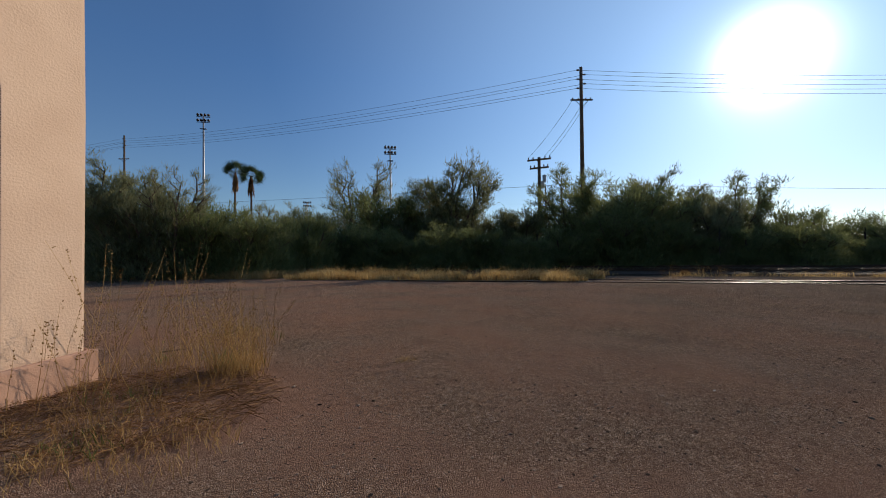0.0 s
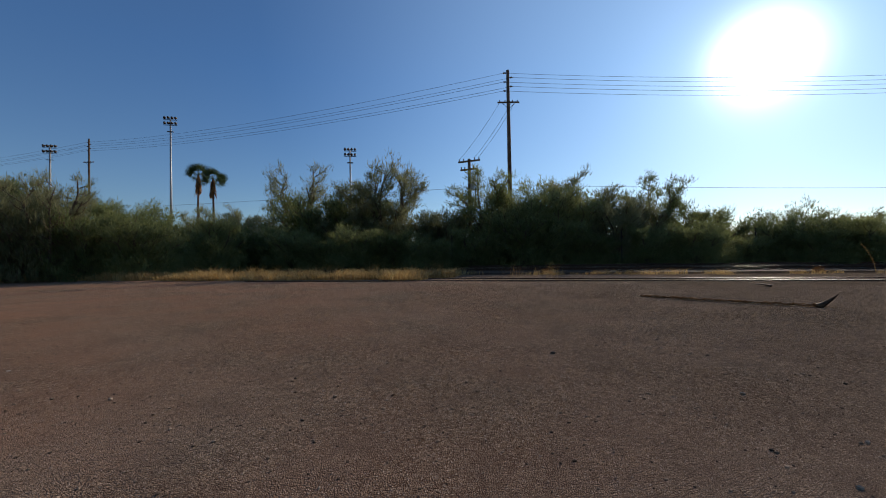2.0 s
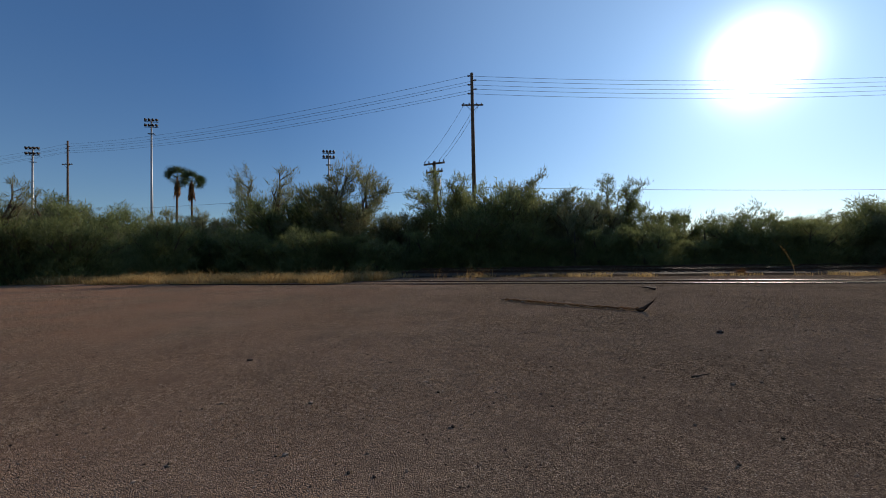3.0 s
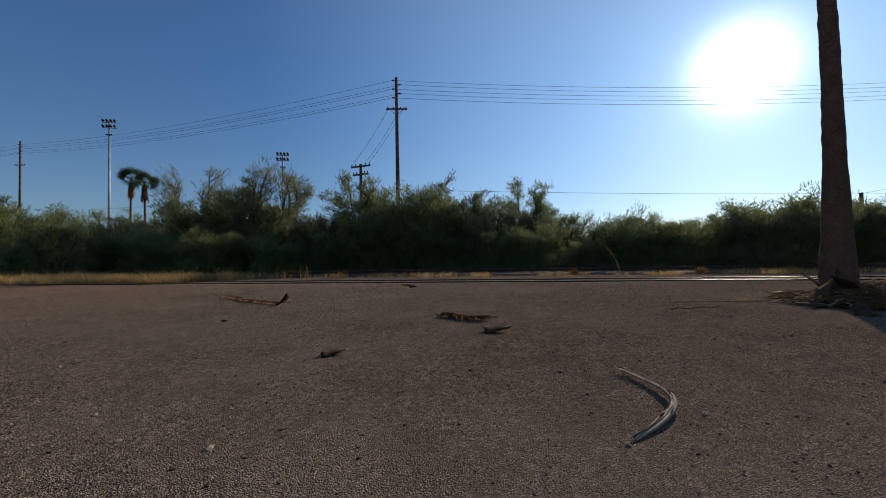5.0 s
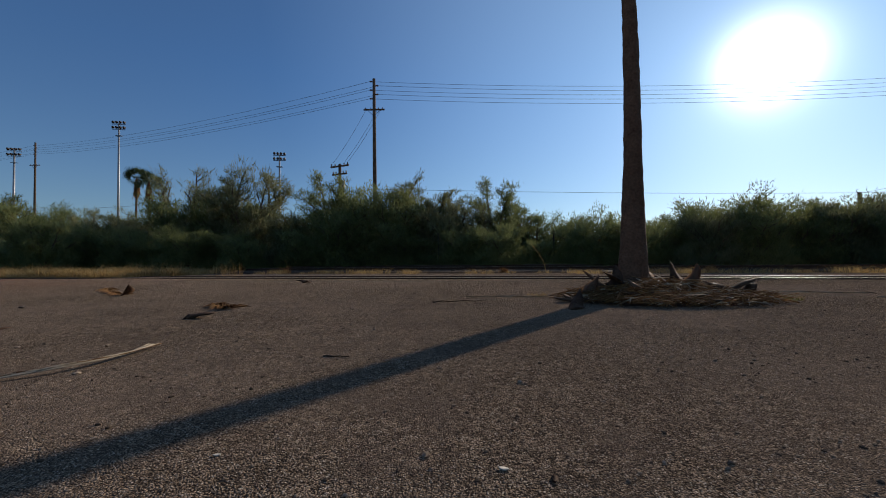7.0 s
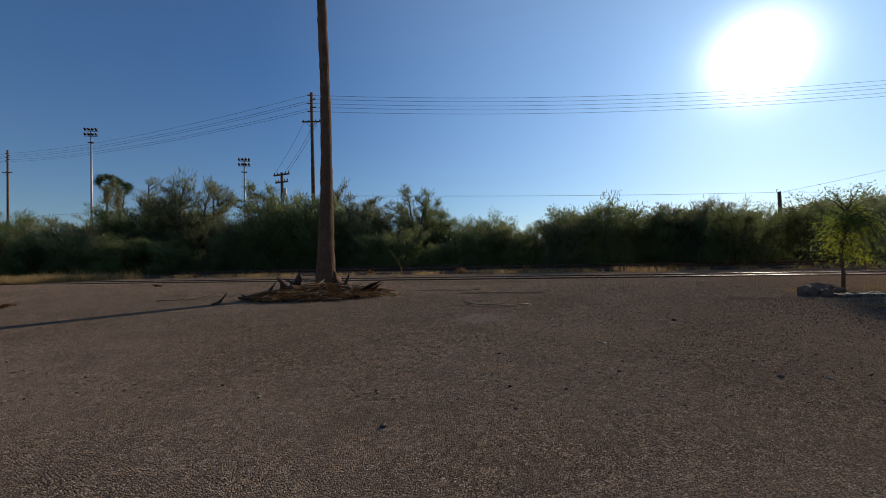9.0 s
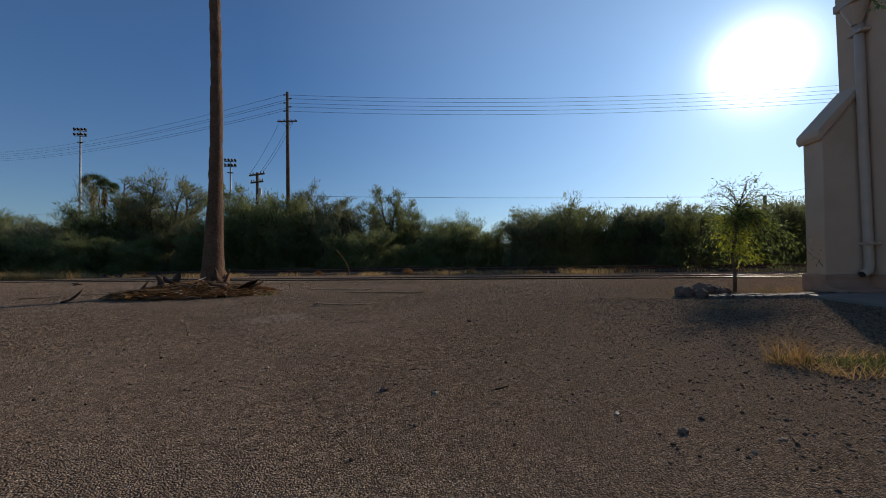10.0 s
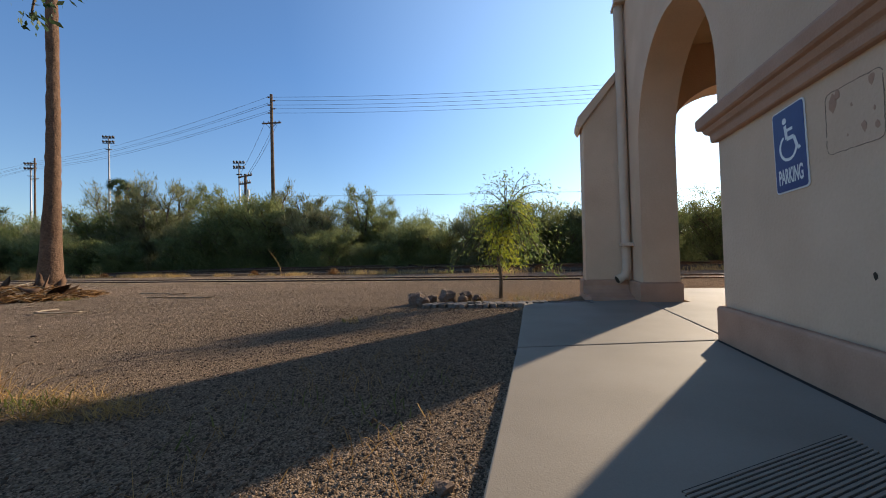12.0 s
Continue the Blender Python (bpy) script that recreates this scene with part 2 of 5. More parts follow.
M = dict(
    ground=ground_material(),
    stucco=material("stucco", (0.60, 0.41, 0.282), (0.70, 0.50, 0.352), 1.6, 0.9, 0.55, 42, fine=0.2, distance=0.010),
    plinth=material("plinth_paint", (0.41, 0.235, 0.157), (0.51, 0.305, 0.208), 4, 0.85, 0.5, 70, distance=0.006),
    # portico's inner surfaces, darker and yellower than the stucco
    ceiling=material("portico_tan", (0.46, 0.31, 0.18), (0.54, 0.38, 0.23), 2, 0.85, 0.3, 60),
    roof=material("roof_tile", (0.28, 0.12, 0.07), (0.40, 0.18, 0.11), 5, 0.85, 0.4, 40),
    concrete=material("concrete", (0.215, 0.184, 0.147), (0.285, 0.248, 0.202), 1.1, 0.72, 0.35, 150, distance=0.003),
    # joint filler, and painted shade for the grooves and the pipe's mouth
    joint=material("joint_and_hollow_dark", (0.03, 0.027, 0.024), (0.07, 0.06, 0.05), 30, 0.9, 0.3, 60),
    wood=material("weathered_pole", (0.075, 0.045, 0.028), (0.17, 0.11, 0.07), 3, 0.85, 0.5, 25),
    steel=material("galvanised_steel", (0.30, 0.29, 0.28), (0.42, 0.41, 0.40), 6, 0.5, 0.1, 40, metal=0.5),
    dark_steel=material("dark_steel", (0.03, 0.025, 0.022), (0.07, 0.05, 0.04), 12, 0.6, 0.3, 50, metal=0.5),
    rail=material("worn_rail", (0.20, 0.15, 0.12), (0.36, 0.30, 0.26), 5, 0.40, 0.1, 60, metal=0.9),
    rust=material("rusty_rail", (0.05, 0.028, 0.018), (0.10, 0.06, 0.04), 6, 0.75, 0.4, 60, metal=0.3),
    tie=material("creosoted_tie", (0.035, 0.026, 0.02), (0.085, 0.062, 0.046), 5, 0.9, 0.6, 30),
    ballast=material("ballast", (0.035, 0.025, 0.018), (0.12, 0.085, 0.06), 3, 0.9, 0.9, 26, fine=0.6, distance=0.06),
    glue=material("old_glue", (0.20, 0.14, 0.10), (0.30, 0.22, 0.16), 20, 0.8, 0.2, 60),
    wire=material("wire", (0.03, 0.03, 0.03), (0.06, 0.06, 0.06), 3, 0.5, 0),
    insulator=material("insulator", (0.10, 0.07, 0.06), (0.18, 0.13, 0.11), 8, 0.3, 0),
    bark=material("mesquite_bark", (0.07, 0.05, 0.036), (0.16, 0.115, 0.082), 8, 0.9, 0.6, 30),
    palm_bark=material("palm_bark", (0.075, 0.040, 0.024), (0.19, 0.112, 0.070), 4, 0.9, 0.9, 22, fine=0.5, distance=0.03),
    leaf=material("mesquite_leaf", (0.105, 0.125, 0.045), (0.25, 0.265, 0.105), 0.6, 0.7, 0, 3, translucent=0.5, random_tone=0.25),
    leaf_grey=material("saltbush_leaf", (0.125, 0.13, 0.06), (0.275, 0.27, 0.14), 0.6, 0.75, 0, 3, translucent=0.5, random_tone=0.25),
    leaf_young=material("young_leaf", (0.20, 0.24, 0.02), (0.42, 0.42, 0.05), 2.0, 0.6, 0, 3, translucent=0.6, random_tone=0.3),
    leaf_outer=material("outer_leaf", (0.15, 0.20, 0.045), (0.31, 0.36, 0.10), 2.0, 0.6, 0, 3, translucent=0.45, random_tone=0.3),
    white_leaf=material("bleached_leaf", (0.42, 0.38, 0.32), (0.58, 0.53, 0.46), 20, 0.8, 0.2, 60),
    leaf_near=material("hanging_leaf", (0.03, 0.055, 0.018), (0.07, 0.11, 0.04), 4, 0.6, 0, 3, translucent=0.35, random_tone=0.3),
    frond=material("palm_frond", (0.035, 0.06, 0.02), (0.08, 0.11, 0.04), 2, 0.6, 0, 3, translucent=0.25, random_tone=0.2),
    dead_frond=material("dead_frond", (0.12, 0.052, 0.020), (0.38, 0.205, 0.085), 3, 0.85, 0.3, 40, translucent=0.35, random_tone=0.3),
    straw=material("dry_grass", (0.37, 0.235, 0.09), (0.68, 0.47, 0.20), 1.2, 0.8, 0, 3, translucent=0.5, random_tone=0.35),
    weed=material("dry_weed", (0.28, 0.152, 0.052), (0.58, 0.37, 0.145), 2.5, 0.8, 0, 3, translucent=0.4, random_tone=0.35),
    weed_green=material("green_weed", (0.10, 0.11, 0.03), (0.22, 0.21, 0.07), 3, 0.8, 0, 3, translucent=0.4, random_tone=0.3),
    boot=material("palm_boot", (0.035, 0.019, 0.012), (0.13, 0.072, 0.042), 6, 0.8, 0.6, 30, fine=0.4, distance=0.01, random_tone=0.3),
    bleached=material("bleached_frond", (0.38, 0.29, 0.19), (0.66, 0.54, 0.39), 8, 0.7, 0.4, 40, random_tone=0.2, translucent=0.35),
    stone=material("field_stone", (0.075, 0.052, 0.040), (0.20, 0.140, 0.105), 5, 0.9, 0.7, 35, fine=0.4, distance=0.02, random_tone=0.3),
    pebble=material("pebble", (0.10, 0.068, 0.046), (0.38, 0.275, 0.19), 9, 0.85, 0.2, 60, random_tone=0.55),
    flag=material("flagstone", (0.10, 0.085, 0.075), (0.24, 0.20, 0.175), 5, 0.8, 0.5, 40, random_tone=0.3),
    pipe=material("painted_pipe", (0.50, 0.375, 0.275), (0.58, 0.44, 0.33), 4, 0.55, 0.1, 60),
    blue=material("sign_blue", (0.009, 0.024, 0.13), (0.012, 0.034, 0.17), 6, 0.45, 0.05, 60),
    white=material("sign_white", (0.74, 0.74, 0.74), (0.82, 0.82, 0.80), 6, 0.5, 0, 60),
    lamp=material("lamp_enamel", (0.04, 0.045, 0.045), (0.08, 0.08, 0.075), 8, 0.4, 0, 40),
    hill=material("far_slope", (0.10, 0.095, 0.055), (0.20, 0.165, 0.11), 0.12, 0.95, 0.6, 0.9, distance=0.5),
)


# ---- building blocks ----
def W(u, v, z=0.0):
    """From the track's frame (u along the near rail, v beyond it) to the world."""
    return Vector((0.9717 * u + 0.2362 * v, 15.2 - 0.2362 * u + 0.9717 * v, z))


TRACK = Matrix(((0.9717, 0.2362, 0, 0), (-0.2362, 0.9717, 0, 15.2), (0, 0, 1, 0), (0, 0, 0, 1)))
# the depot's frame: u along its track side, v towards the rails
DEPOT = Matrix(((0.9833, 0.182, 0, -0.03), (-0.182, 0.9833, 0, 13.06), (0, 0, 1, 0), (0, 0, 0, 1)))


def mesh_of(name, bm, mat, smooth=False):
    me = bpy.data.meshes.new(name)
    if isinstance(bm, tuple):
        me.from_pydata(bm[0], [], bm[1])
    else:
        bmesh.ops.recalc_face_normals(bm, faces=bm.faces)
        bm.to_mesh(me)
        bm.free()
    me.materials.append(M[mat])
    if smooth:
        me.polygons.foreach_set("use_smooth", [True] * len(me.polygons))
    return me


def part(name, bm, mat, parent, label="", smooth=False):
    ob = new(name, bm if isinstance(bm, bpy.types.Mesh) else mesh_of(name, bm, mat, smooth))
    ob.parent = parent
    return tagged(ob, label)


def thing(name, m, label, category, group="", kind=""):
    ob = new(name)
    ob.empty_display_size = 0.2
    ob.matrix_world = m
    return tagged(ob, label, category, group, kind)


def single(name, bm, mat, label, category, m=None, group="", kind="", smooth=False):
    ob = new(name, mesh_of(name, bm, mat, smooth))
    if m is not None:
        ob.matrix_world = m
    return tagged(ob, label, category, group, kind)


def box(bm, lo, hi, bevel=0.0, m=None):
    vs = bmesh.ops.create_cube(bm, size=1.0)["verts"]
    for v in vs:
        v.co = Vector([lo[i] + (v.co[i] + 0.5) * (hi[i] - lo[i]) for i in range(3)])
    if bevel:
        es = list({e for v in vs for e in v.link_edges})
        vs = [v for f in bmesh.ops.bevel(bm, geom=es, offset=bevel, segments=2, affect="EDGES", profile=0.5)["faces"] for v in f.verts] + [v for v in vs if v.is_valid]
    if m is not None:
        for v in set(vs):
            v.co = m @ v.co
    return bm


def boxed(lo, hi, bevel=0.0, m=None):
    return box(bmesh.new(), lo, hi, bevel, m)


def tube_data(points, radii, sides=8, verts=None, faces=None, cap=True):
    """A tapered tube along points, as lists of places and faces."""
    verts = [] if verts is None else verts
    faces = [] if faces is None else faces
    start, n = len(verts), len(points)
    side = None
    for i, p in enumerate(points):
        a, b = Vector(points[max(i - 1, 0)]), Vector(points[min(i + 1, n - 1)])
        d = (b - a).normalized()
        if side is None:
            side = d.orthogonal().normalized()
        side = (side - d * side.dot(d)).normalized()
        up = d.cross(side)
        for k in range(sides):
            t = 2 * math.pi * k / sides
            verts.append(tuple(Vector(p) + radii[i] * (math.cos(t) * side + math.sin(t) * up)))
    for i in range(n - 1):
        for k in range(sides):
            a, b = start + i * sides + k, start + i * sides + (k + 1) % sides
            faces.append((a, b, b + sides, a + sides))
    if cap:
        faces.append(tuple(start + k for k in reversed(range(sides))))
        faces.append(tuple(start + (n - 1) * sides + k for k in range(sides)))
    return verts, faces


def tube(points, radii, sides=8):
    if not isinstance(radii, (list, tuple)):
        radii = [radii] * len(points)
    return tube_data(points, radii, sides)


def blob(rng, size, squash=0.6, sub=1, rough=0.25):
    """An uneven stone."""
    bm = bmesh.new()
    bmesh.ops.create_icosphere(bm, subdivisions=sub, radius=1.0)
    for v in bm.verts:
        n = v.co.normalized()
        k = 1 + rough * rng.uniform(-1, 1)
        v.co = Vector((n.x * size * k, n.y * size * k * 0.8, (n.z * squash * size * k)))
    return bm


def strip(points, widths, rng=None, fold=0.0):
    """A bent blade along points, with a raised or hollow middle, as lists of places and faces."""
    verts, faces = [], []
    n = len(points)
    for i, p in enumerate(points):
        a, b = Vector(points[max(i - 1, 0)]), Vector(points[min(i + 1, n - 1)])
        d = (b - a).normalized()
        s = d.cross(Vector((0, 0, 1)))
        s = s.normalized() if s.length > 1e-4 else Vector((1, 0, 0))
        up = s.cross(d)
        w = widths[i]
        verts += [tuple(Vector(p) - s * w), tuple(Vector(p) + up * w * fold), tuple(Vector(p) + s * w),
                  tuple(Vector(p) + up * (w * fold - 0.3 * w - 0.004))]
    for i in range(n - 1):
        a, b = 4 * i, 4 * i + 4
        for k in range(4):
            faces.append((a + k, a + (k + 1) % 4, b + (k + 1) % 4, b + k))
    faces += [(3, 2, 1, 0), (4 * n - 4, 4 * n - 3, 4 * n - 2, 4 * n - 1)]
    return verts, faces


def blades(rng, spots, height, width, lean=0.35, verts=None, faces=None):
    """Grass: one bent, tapering blade at each spot."""
    verts = [] if verts is None else verts
    faces = [] if faces is None else faces
    for x, y, z, k in spots:
        h = height * k * rng.uniform(0.55, 1.25)
        a = rng.uniform(0, 2 * math.pi)
        b = rng.uniform(0, 2 * math.pi)
        l = h * lean * rng.uniform(0.2, 1.4)
        w = width * rng.uniform(0.7, 1.3)
        dx, dy, sx, sy = math.cos(a) * l, math.sin(a) * l, math.cos(b) * w, math.sin(b) * w
        i = len(verts)
        verts += [(x - sx, y - sy, z), (x + sx, y + sy, z), (x + dx * 0.35 + sx * 0.7, y + dy * 0.35 + sy * 0.7, z + h * 0.6),
                  (x + dx * 0.35 - sx * 0.7, y + dy * 0.35 - sy * 0.7, z + h * 0.6), (x + dx, y + dy, z + h)]
        faces += [(i, i + 1, i + 2, i + 3), (i + 3, i + 2, i + 4)]
    return verts, faces


# ---- ground ----
def lattice(x, y):
    near = abs(x - 16) < 45 and -15 < y < 24
    return 0.018 * (noise.noise((x * 0.21, y * 0.21, 3.0))) - 0.006 if near else 0.0


def ground_height(x, y):
    """Height of the lot's surface at a place."""
    i, j = math.floor(x), math.floor(y)
    a, b = x - i, y - j
    return (lattice(i, j) * (1 - a) + lattice(i + 1, j) * a) * (1 - b) + (lattice(i, j + 1) * (1 - a) + lattice(i + 1, j + 1) * a) * b


def build_ground():
    xs = [-3000, -900, -300, -120, -60, -30] + [-20 + 1.0 * i for i in range(75)] + [58, 66, 80, 120, 300, 900, 3000]
    ys = [-3000, -900, -300, -100, -40, -20] + [-12 + 1.0 * i for i in range(30)] + [20, 24, 30, 40, 60, 120, 300, 900, 3000]
    verts, faces = [], []
    for y in ys:
        for x in xs:
            verts.append((x, y, lattice(x, y)))
    n = len(xs)
    for j in range(len(ys) - 1):
        for i in range(n - 1):
            a = j * n + i
            faces.append((a, a + 1, a + n + 1, a + n))
    single("ground", (verts, faces), "ground", "worn brown chip-seal lot running out into bare desert earth", "ground", kind="structure", smooth=True)


build_ground()


# ---- railway ----
RAILS = [(0.0, 0.012, "near"), (8.6, 0.20, "far"), (13.0, 0.24, "far")]


def rail_profile(length, embedded):
    """One rail: foot, web and rounded head."""
    bm = bmesh.new()
    prof = [(-0.07, -0.14), (0.07, -0.14), (0.07, -0.125), (0.01, -0.10), (0.01, -0.035), (0.036, -0.03), (0.036, -0.006), (0.024, 0), (-0.024, 0), (-0.036, -0.006), (-0.036, -0.03), (-0.01, -0.035), (-0.01, -0.10), (-0.07, -0.125)]
    a = [bm.verts.new((0, y, z)) for y, z in prof]
    b = [bm.verts.new((length, y, z)) for y, z in prof]
    k = len(prof)
    for i in range(k):
        bm.faces.new((a[i], a[(i + 1) % k], b[(i + 1) % k], b[i]))
    bm.faces.new(a)
    bm.faces.new(b[::-1])
    return bm


def build_tracks():
    rng = random.Random(5)
    tie_mesh = mesh_of("tie", boxed((-0.11, -1.3, -0.16), (0.11, 1.3, 0.0), 0.015), "tie")
    for v, z, which in RAILS:
        near = which == "near"
        u0, u1 = (-3.0, 75.0) if near else (6.0, 110.0)
        track = thing("railway_track", TRACK @ Matrix.Translation((u0, v, z)),
                      "old rails set flush into the worn paving" if near else "worn steel rails on dark wooden ties and ballast", "railway track", kind="structure")
        for k in (0, 1):
            r = part("rail", rail_profile(u1 - u0, near), "rust", track, "rusty steel rail with a polished top", True)
            part("running_surface", boxed((0, -0.021, 0.0005), (u1 - u0, 0.021, 0.003)), "rail", r, "polished running surface")
            r.location = (0, 1.435 * k, 0.022 if near else 0.0)
        if not near:
            bm = bmesh.new()
            prof = [(-2.4, -z - 0.03), (-1.1, -0.17), (2.5, -0.17), (3.9, -z - 0.03)]
            rows = []
            for i in range(76):
                rows.append([bm.verts.new(((u1 - u0) * i / 75, y + rng.uniform(-0.15, 0.15), zz + rng.uniform(-0.02, 0.02) * (zz > -z))) for y, zz in prof])
            for p, q in zip(rows, rows[1:]):
                for i in range(3):
                    bm.faces.new((p[i], p[i + 1], q[i + 1], q[i]))
            part("ballast_bed", bm, "ballast", track, "dark broken-stone ballast")
            for i in range(150):
                t = new("tie", tie_mesh)
                t.parent = track
                t.matrix_local = pose(8 + i * 0.62, 0.72 + rng.uniform(-0.05, 0.05), -0.13 + rng.uniform(-0.01, 0.015), 0, 0, rng.uniform(-1.5, 1.5))


build_tracks()


# ---- depot with the arcade ----
def arch_wall(z1, quads_along, a0, a1, spring, thick, rise=None, seg=24):
    """A wall of the given thickness with an arched opening: along (0 at the first quad), up, and thickness."""
    s0, s1 = quads_along
    c, r = (a0 + a1) / 2, (a1 - a0) / 2
    rise = rise or r
    quads = [((s0, 0), (a0, 0), (a0, spring), (s0, spring)), ((a1, 0), (s1, 0), (s1, spring), (a1, spring)),
             ((s0, spring), (a0, spring), (a0, z1), (s0, z1)), ((a1, spring), (s1, spring), (s1, z1), (a1, z1))]
    pts = [(c - r * math.cos(math.pi * i / seg), spring + rise * math.sin(math.pi * i / seg)) for i in range(seg + 1)]
    for p, q in zip(pts, pts[1:]):
        quads.append((p, q, (q[0], z1), (p[0], z1)))
    bm = bmesh.new()
    for q in quads:
        f = bm.faces.new([bm.verts.new((s, 0, z)) for s, z in q])
    bmesh.ops.remove_doubles(bm, verts=bm.verts, dist=1e-4)
    top = bmesh.ops.extrude_face_region(bm, geom=bm.faces[:])
    for g in top["geom"]:
        if isinstance(g, bmesh.types.BMVert):
            g.co.y += thick
    return bm


# the facade's frame: x along v, y into the building along u, z up
FACADE = Matrix(((0.182, 0.9833, 0, 0.9833 * 41.45 - 0.03), (0.9833, -0.182, 0, 13.06 - 0.182 * 41.45), (0, 0, 1, 0), (0, 0, 0, 1)))
SLAB = 0.05


def build_depot():
    dep = thing("depot_building", Matrix(), "cream stucco depot with deep arches and a reddish painted plinth", "building")

    def own(name, bm, mat, label="", smooth=False, parent=None, m=FACADE):
        ob = part(name, bm, mat, parent or dep, label, smooth)
        if parent is None:
            ob.matrix_local = m
        return ob

    # side facade with the first arch
    bm = arch_wall(6.6, (-26.0, -4.86), -8.66, -6.08, 2.30, 0.5)
    bmesh.ops.translate(bm, verts=bm.verts, vec=(0, 0, 0.0))
    own("wall", bm, "stucco", "cream stucco wall with an arched opening")
    # track-side facade with the second arch
    m2 = DEPOT @ Matrix.Translation((41.95, -5.36, 0))
    bm = arch_wall(6.6, (0.0, 26.0), 0.12, 1.96, 2.55, 0.5)
    own("wall", bm, "stucco", "cream stucco wall with an arched opening", m=m2)
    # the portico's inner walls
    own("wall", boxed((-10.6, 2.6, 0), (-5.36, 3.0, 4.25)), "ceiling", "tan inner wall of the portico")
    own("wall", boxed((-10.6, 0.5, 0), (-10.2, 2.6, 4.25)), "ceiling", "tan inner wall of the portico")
    own("ceiling", boxed((-10.6, 0.5, 4.15), (-5.36, 2.6, 4.35)), "ceiling", "tan portico ceiling")
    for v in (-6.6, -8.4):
        own("beam", boxed((v - 0.09, 0.502, 3.98), (v + 0.09, 2.598, 4.148), 0.015), "ceiling", "tan ceiling beam")
    # closing walls and roof
    own("wall", boxed((-26.0, 0.5, 0), (-25.4, 26.0, 6.6)), "stucco", "plain cream stucco wall")
    own("wall", boxed((-25.4, 25.4, 0), (-5.36, 26.0, 6.6)), "stucco", "plain cream stucco wall")
    own("roof", boxed((-25.4, 0.5, 6.2), (-5.36, 25.4, 6.4)), "roof", "flat roof behind the parapet")
    own("coping", boxed((-26.06, -0.08, 6.6), (-4.8, 0.58, 6.76), 0.03), "stucco", "projecting stucco coping")

    # corner buttress with a sloping cap
    bm = bmesh.new()
    f0, f1 = -5.34, -4.86
    prof = [(-0.72, 0.0), (-0.72, 0.30), (-0.70, 3.12), (0.0, 3.92), (0.0, 0.0)]
    lo = [bm.verts.new((f0, y, z)) for y, z in prof]
    hi = [bm.verts.new((f1, y, z)) for y, z in prof]
    for i in range(5):
        bm.faces.new((lo[i], lo[(i + 1) % 5], hi[(i + 1) % 5], hi[i]))
    bm.faces.new(lo)
    bm.faces.new(hi[::-1])
    bmesh.ops.bevel(bm, geom=[e for e in bm.edges if all(v.co.y < -0.1 for v in e.verts)], offset=0.035, segments=3, affect="EDGES", profile=0.5)
    own("buttress", bm, "stucco", "rounded stucco buttress with a sloping top")
    bm = bmesh.new()
    prof = [(-0.74, 2.96), (-0.79, 3.05), (-0.78, 3.16), (0.0, 4.05), (0.0, 3.90)]
    lo = [bm.verts.new((f0 - 0.05, y, z)) for y, z in prof]
    hi = [bm.verts.new((f1 + 0.05, y, z)) for y, z in prof]
    for i in range(5):
        bm.faces.new((lo[i], lo[(i + 1) % 5], hi[(i + 1) % 5], hi[i]))
    bm.faces.new(lo)
    bm.faces.new(hi[::-1])
    bmesh.ops.bevel(bm, geom=bm.edges[:], offset=0.015, segments=2, affect="EDGES", profile=0.5)
    own("buttress_cap", bm, "stucco", "sloping stucco cap")

    # plinths
    for lo, hi in (((-26.0, -0.055, 0), (-8.64, -0.003, 0.335)), ((-6.10, -0.055, 0), (-5.40, -0.003, 0.335)), ((-5.40, -0.775, 0), (-4.80, -0.725, 0.335)),
                   ((-5.395, -0.724, 0), (-5.343, -0.056, 0.335)), ((-6.132, -0.054, 0), (-6.083, 0.52, 0.335)), ((-8.657, -0.002, 0), (-8.605, 0.52, 0.335))):
        bm = boxed(lo, hi)
        bmesh.ops.bevel(bm, geom=[e for e in bm.edges if all(v.co.z > 0.2 for v in e.verts)], offset=0.035, segments=4, affect="EDGES", profile=0.5)
        own("plinth", bm, "plinth", "dusty reddish painted plinth")

    # impost moulding along the signed wall, returned into the arch: a small course, a hollow, a tall face and a sloped top
    prof = [(-0.004, 1.715), (0.034, 1.717), (0.044, 1.726), (0.046, 1.775), (0.052, 1.786), (0.074, 1.800), (0.086, 1.826), (0.088, 1.838), (0.112, 1.846), (0.124, 1.858),
            (0.128, 1.930), (0.122, 1.944), (0.102, 1.962), (0.040, 2.020), (-0.004, 2.045)]
    bm = bmesh.new()
    rows = [[bm.verts.new(p) for p in ((-26.0, -d, z), (-8.66 + d, -d, z), (-8.66 + d, 0.46, z))] for d, z in prof]
    for p, q in zip(rows, rows[1:]):
        for i in (0, 1):
            bm.faces.new((p[i], p[i + 1], q[i + 1], q[i]))
    own("impost_moulding", bm, "plinth", "weathered tan moulding with a sloped dusty top")
    # coved apron in the corner between buttress and wall
    bm = bmesh.new()
    prof = [(-5.396, 0.235), (-5.43, 0.175), (-5.50, 0.125), (-5.62, 0.095), (-5.76, 0.082), (-5.79, 0.072), (-5.80, 0.02), (-5.396, 0.02)]
    rows = [[bm.verts.new((x + dx * (k > 2), y, z)) for k, (x, z) in enumerate(prof)] for y, dx in ((-0.79, 0.12), (-0.70, 0.02), (-0.40, 0.0), (-0.057, 0.0))]
    for p, q in zip(rows, rows[1:]):
        for i in range(len(prof)):
            bm.faces.new((p[i], p[(i + 1) % 8], q[(i + 1) % 8], q[i]))
    bm.faces.new(rows[0])
    bm.faces.new(rows[-1][::-1])
    own("apron", bm, "plinth", "coved tan concrete apron under the downspout")

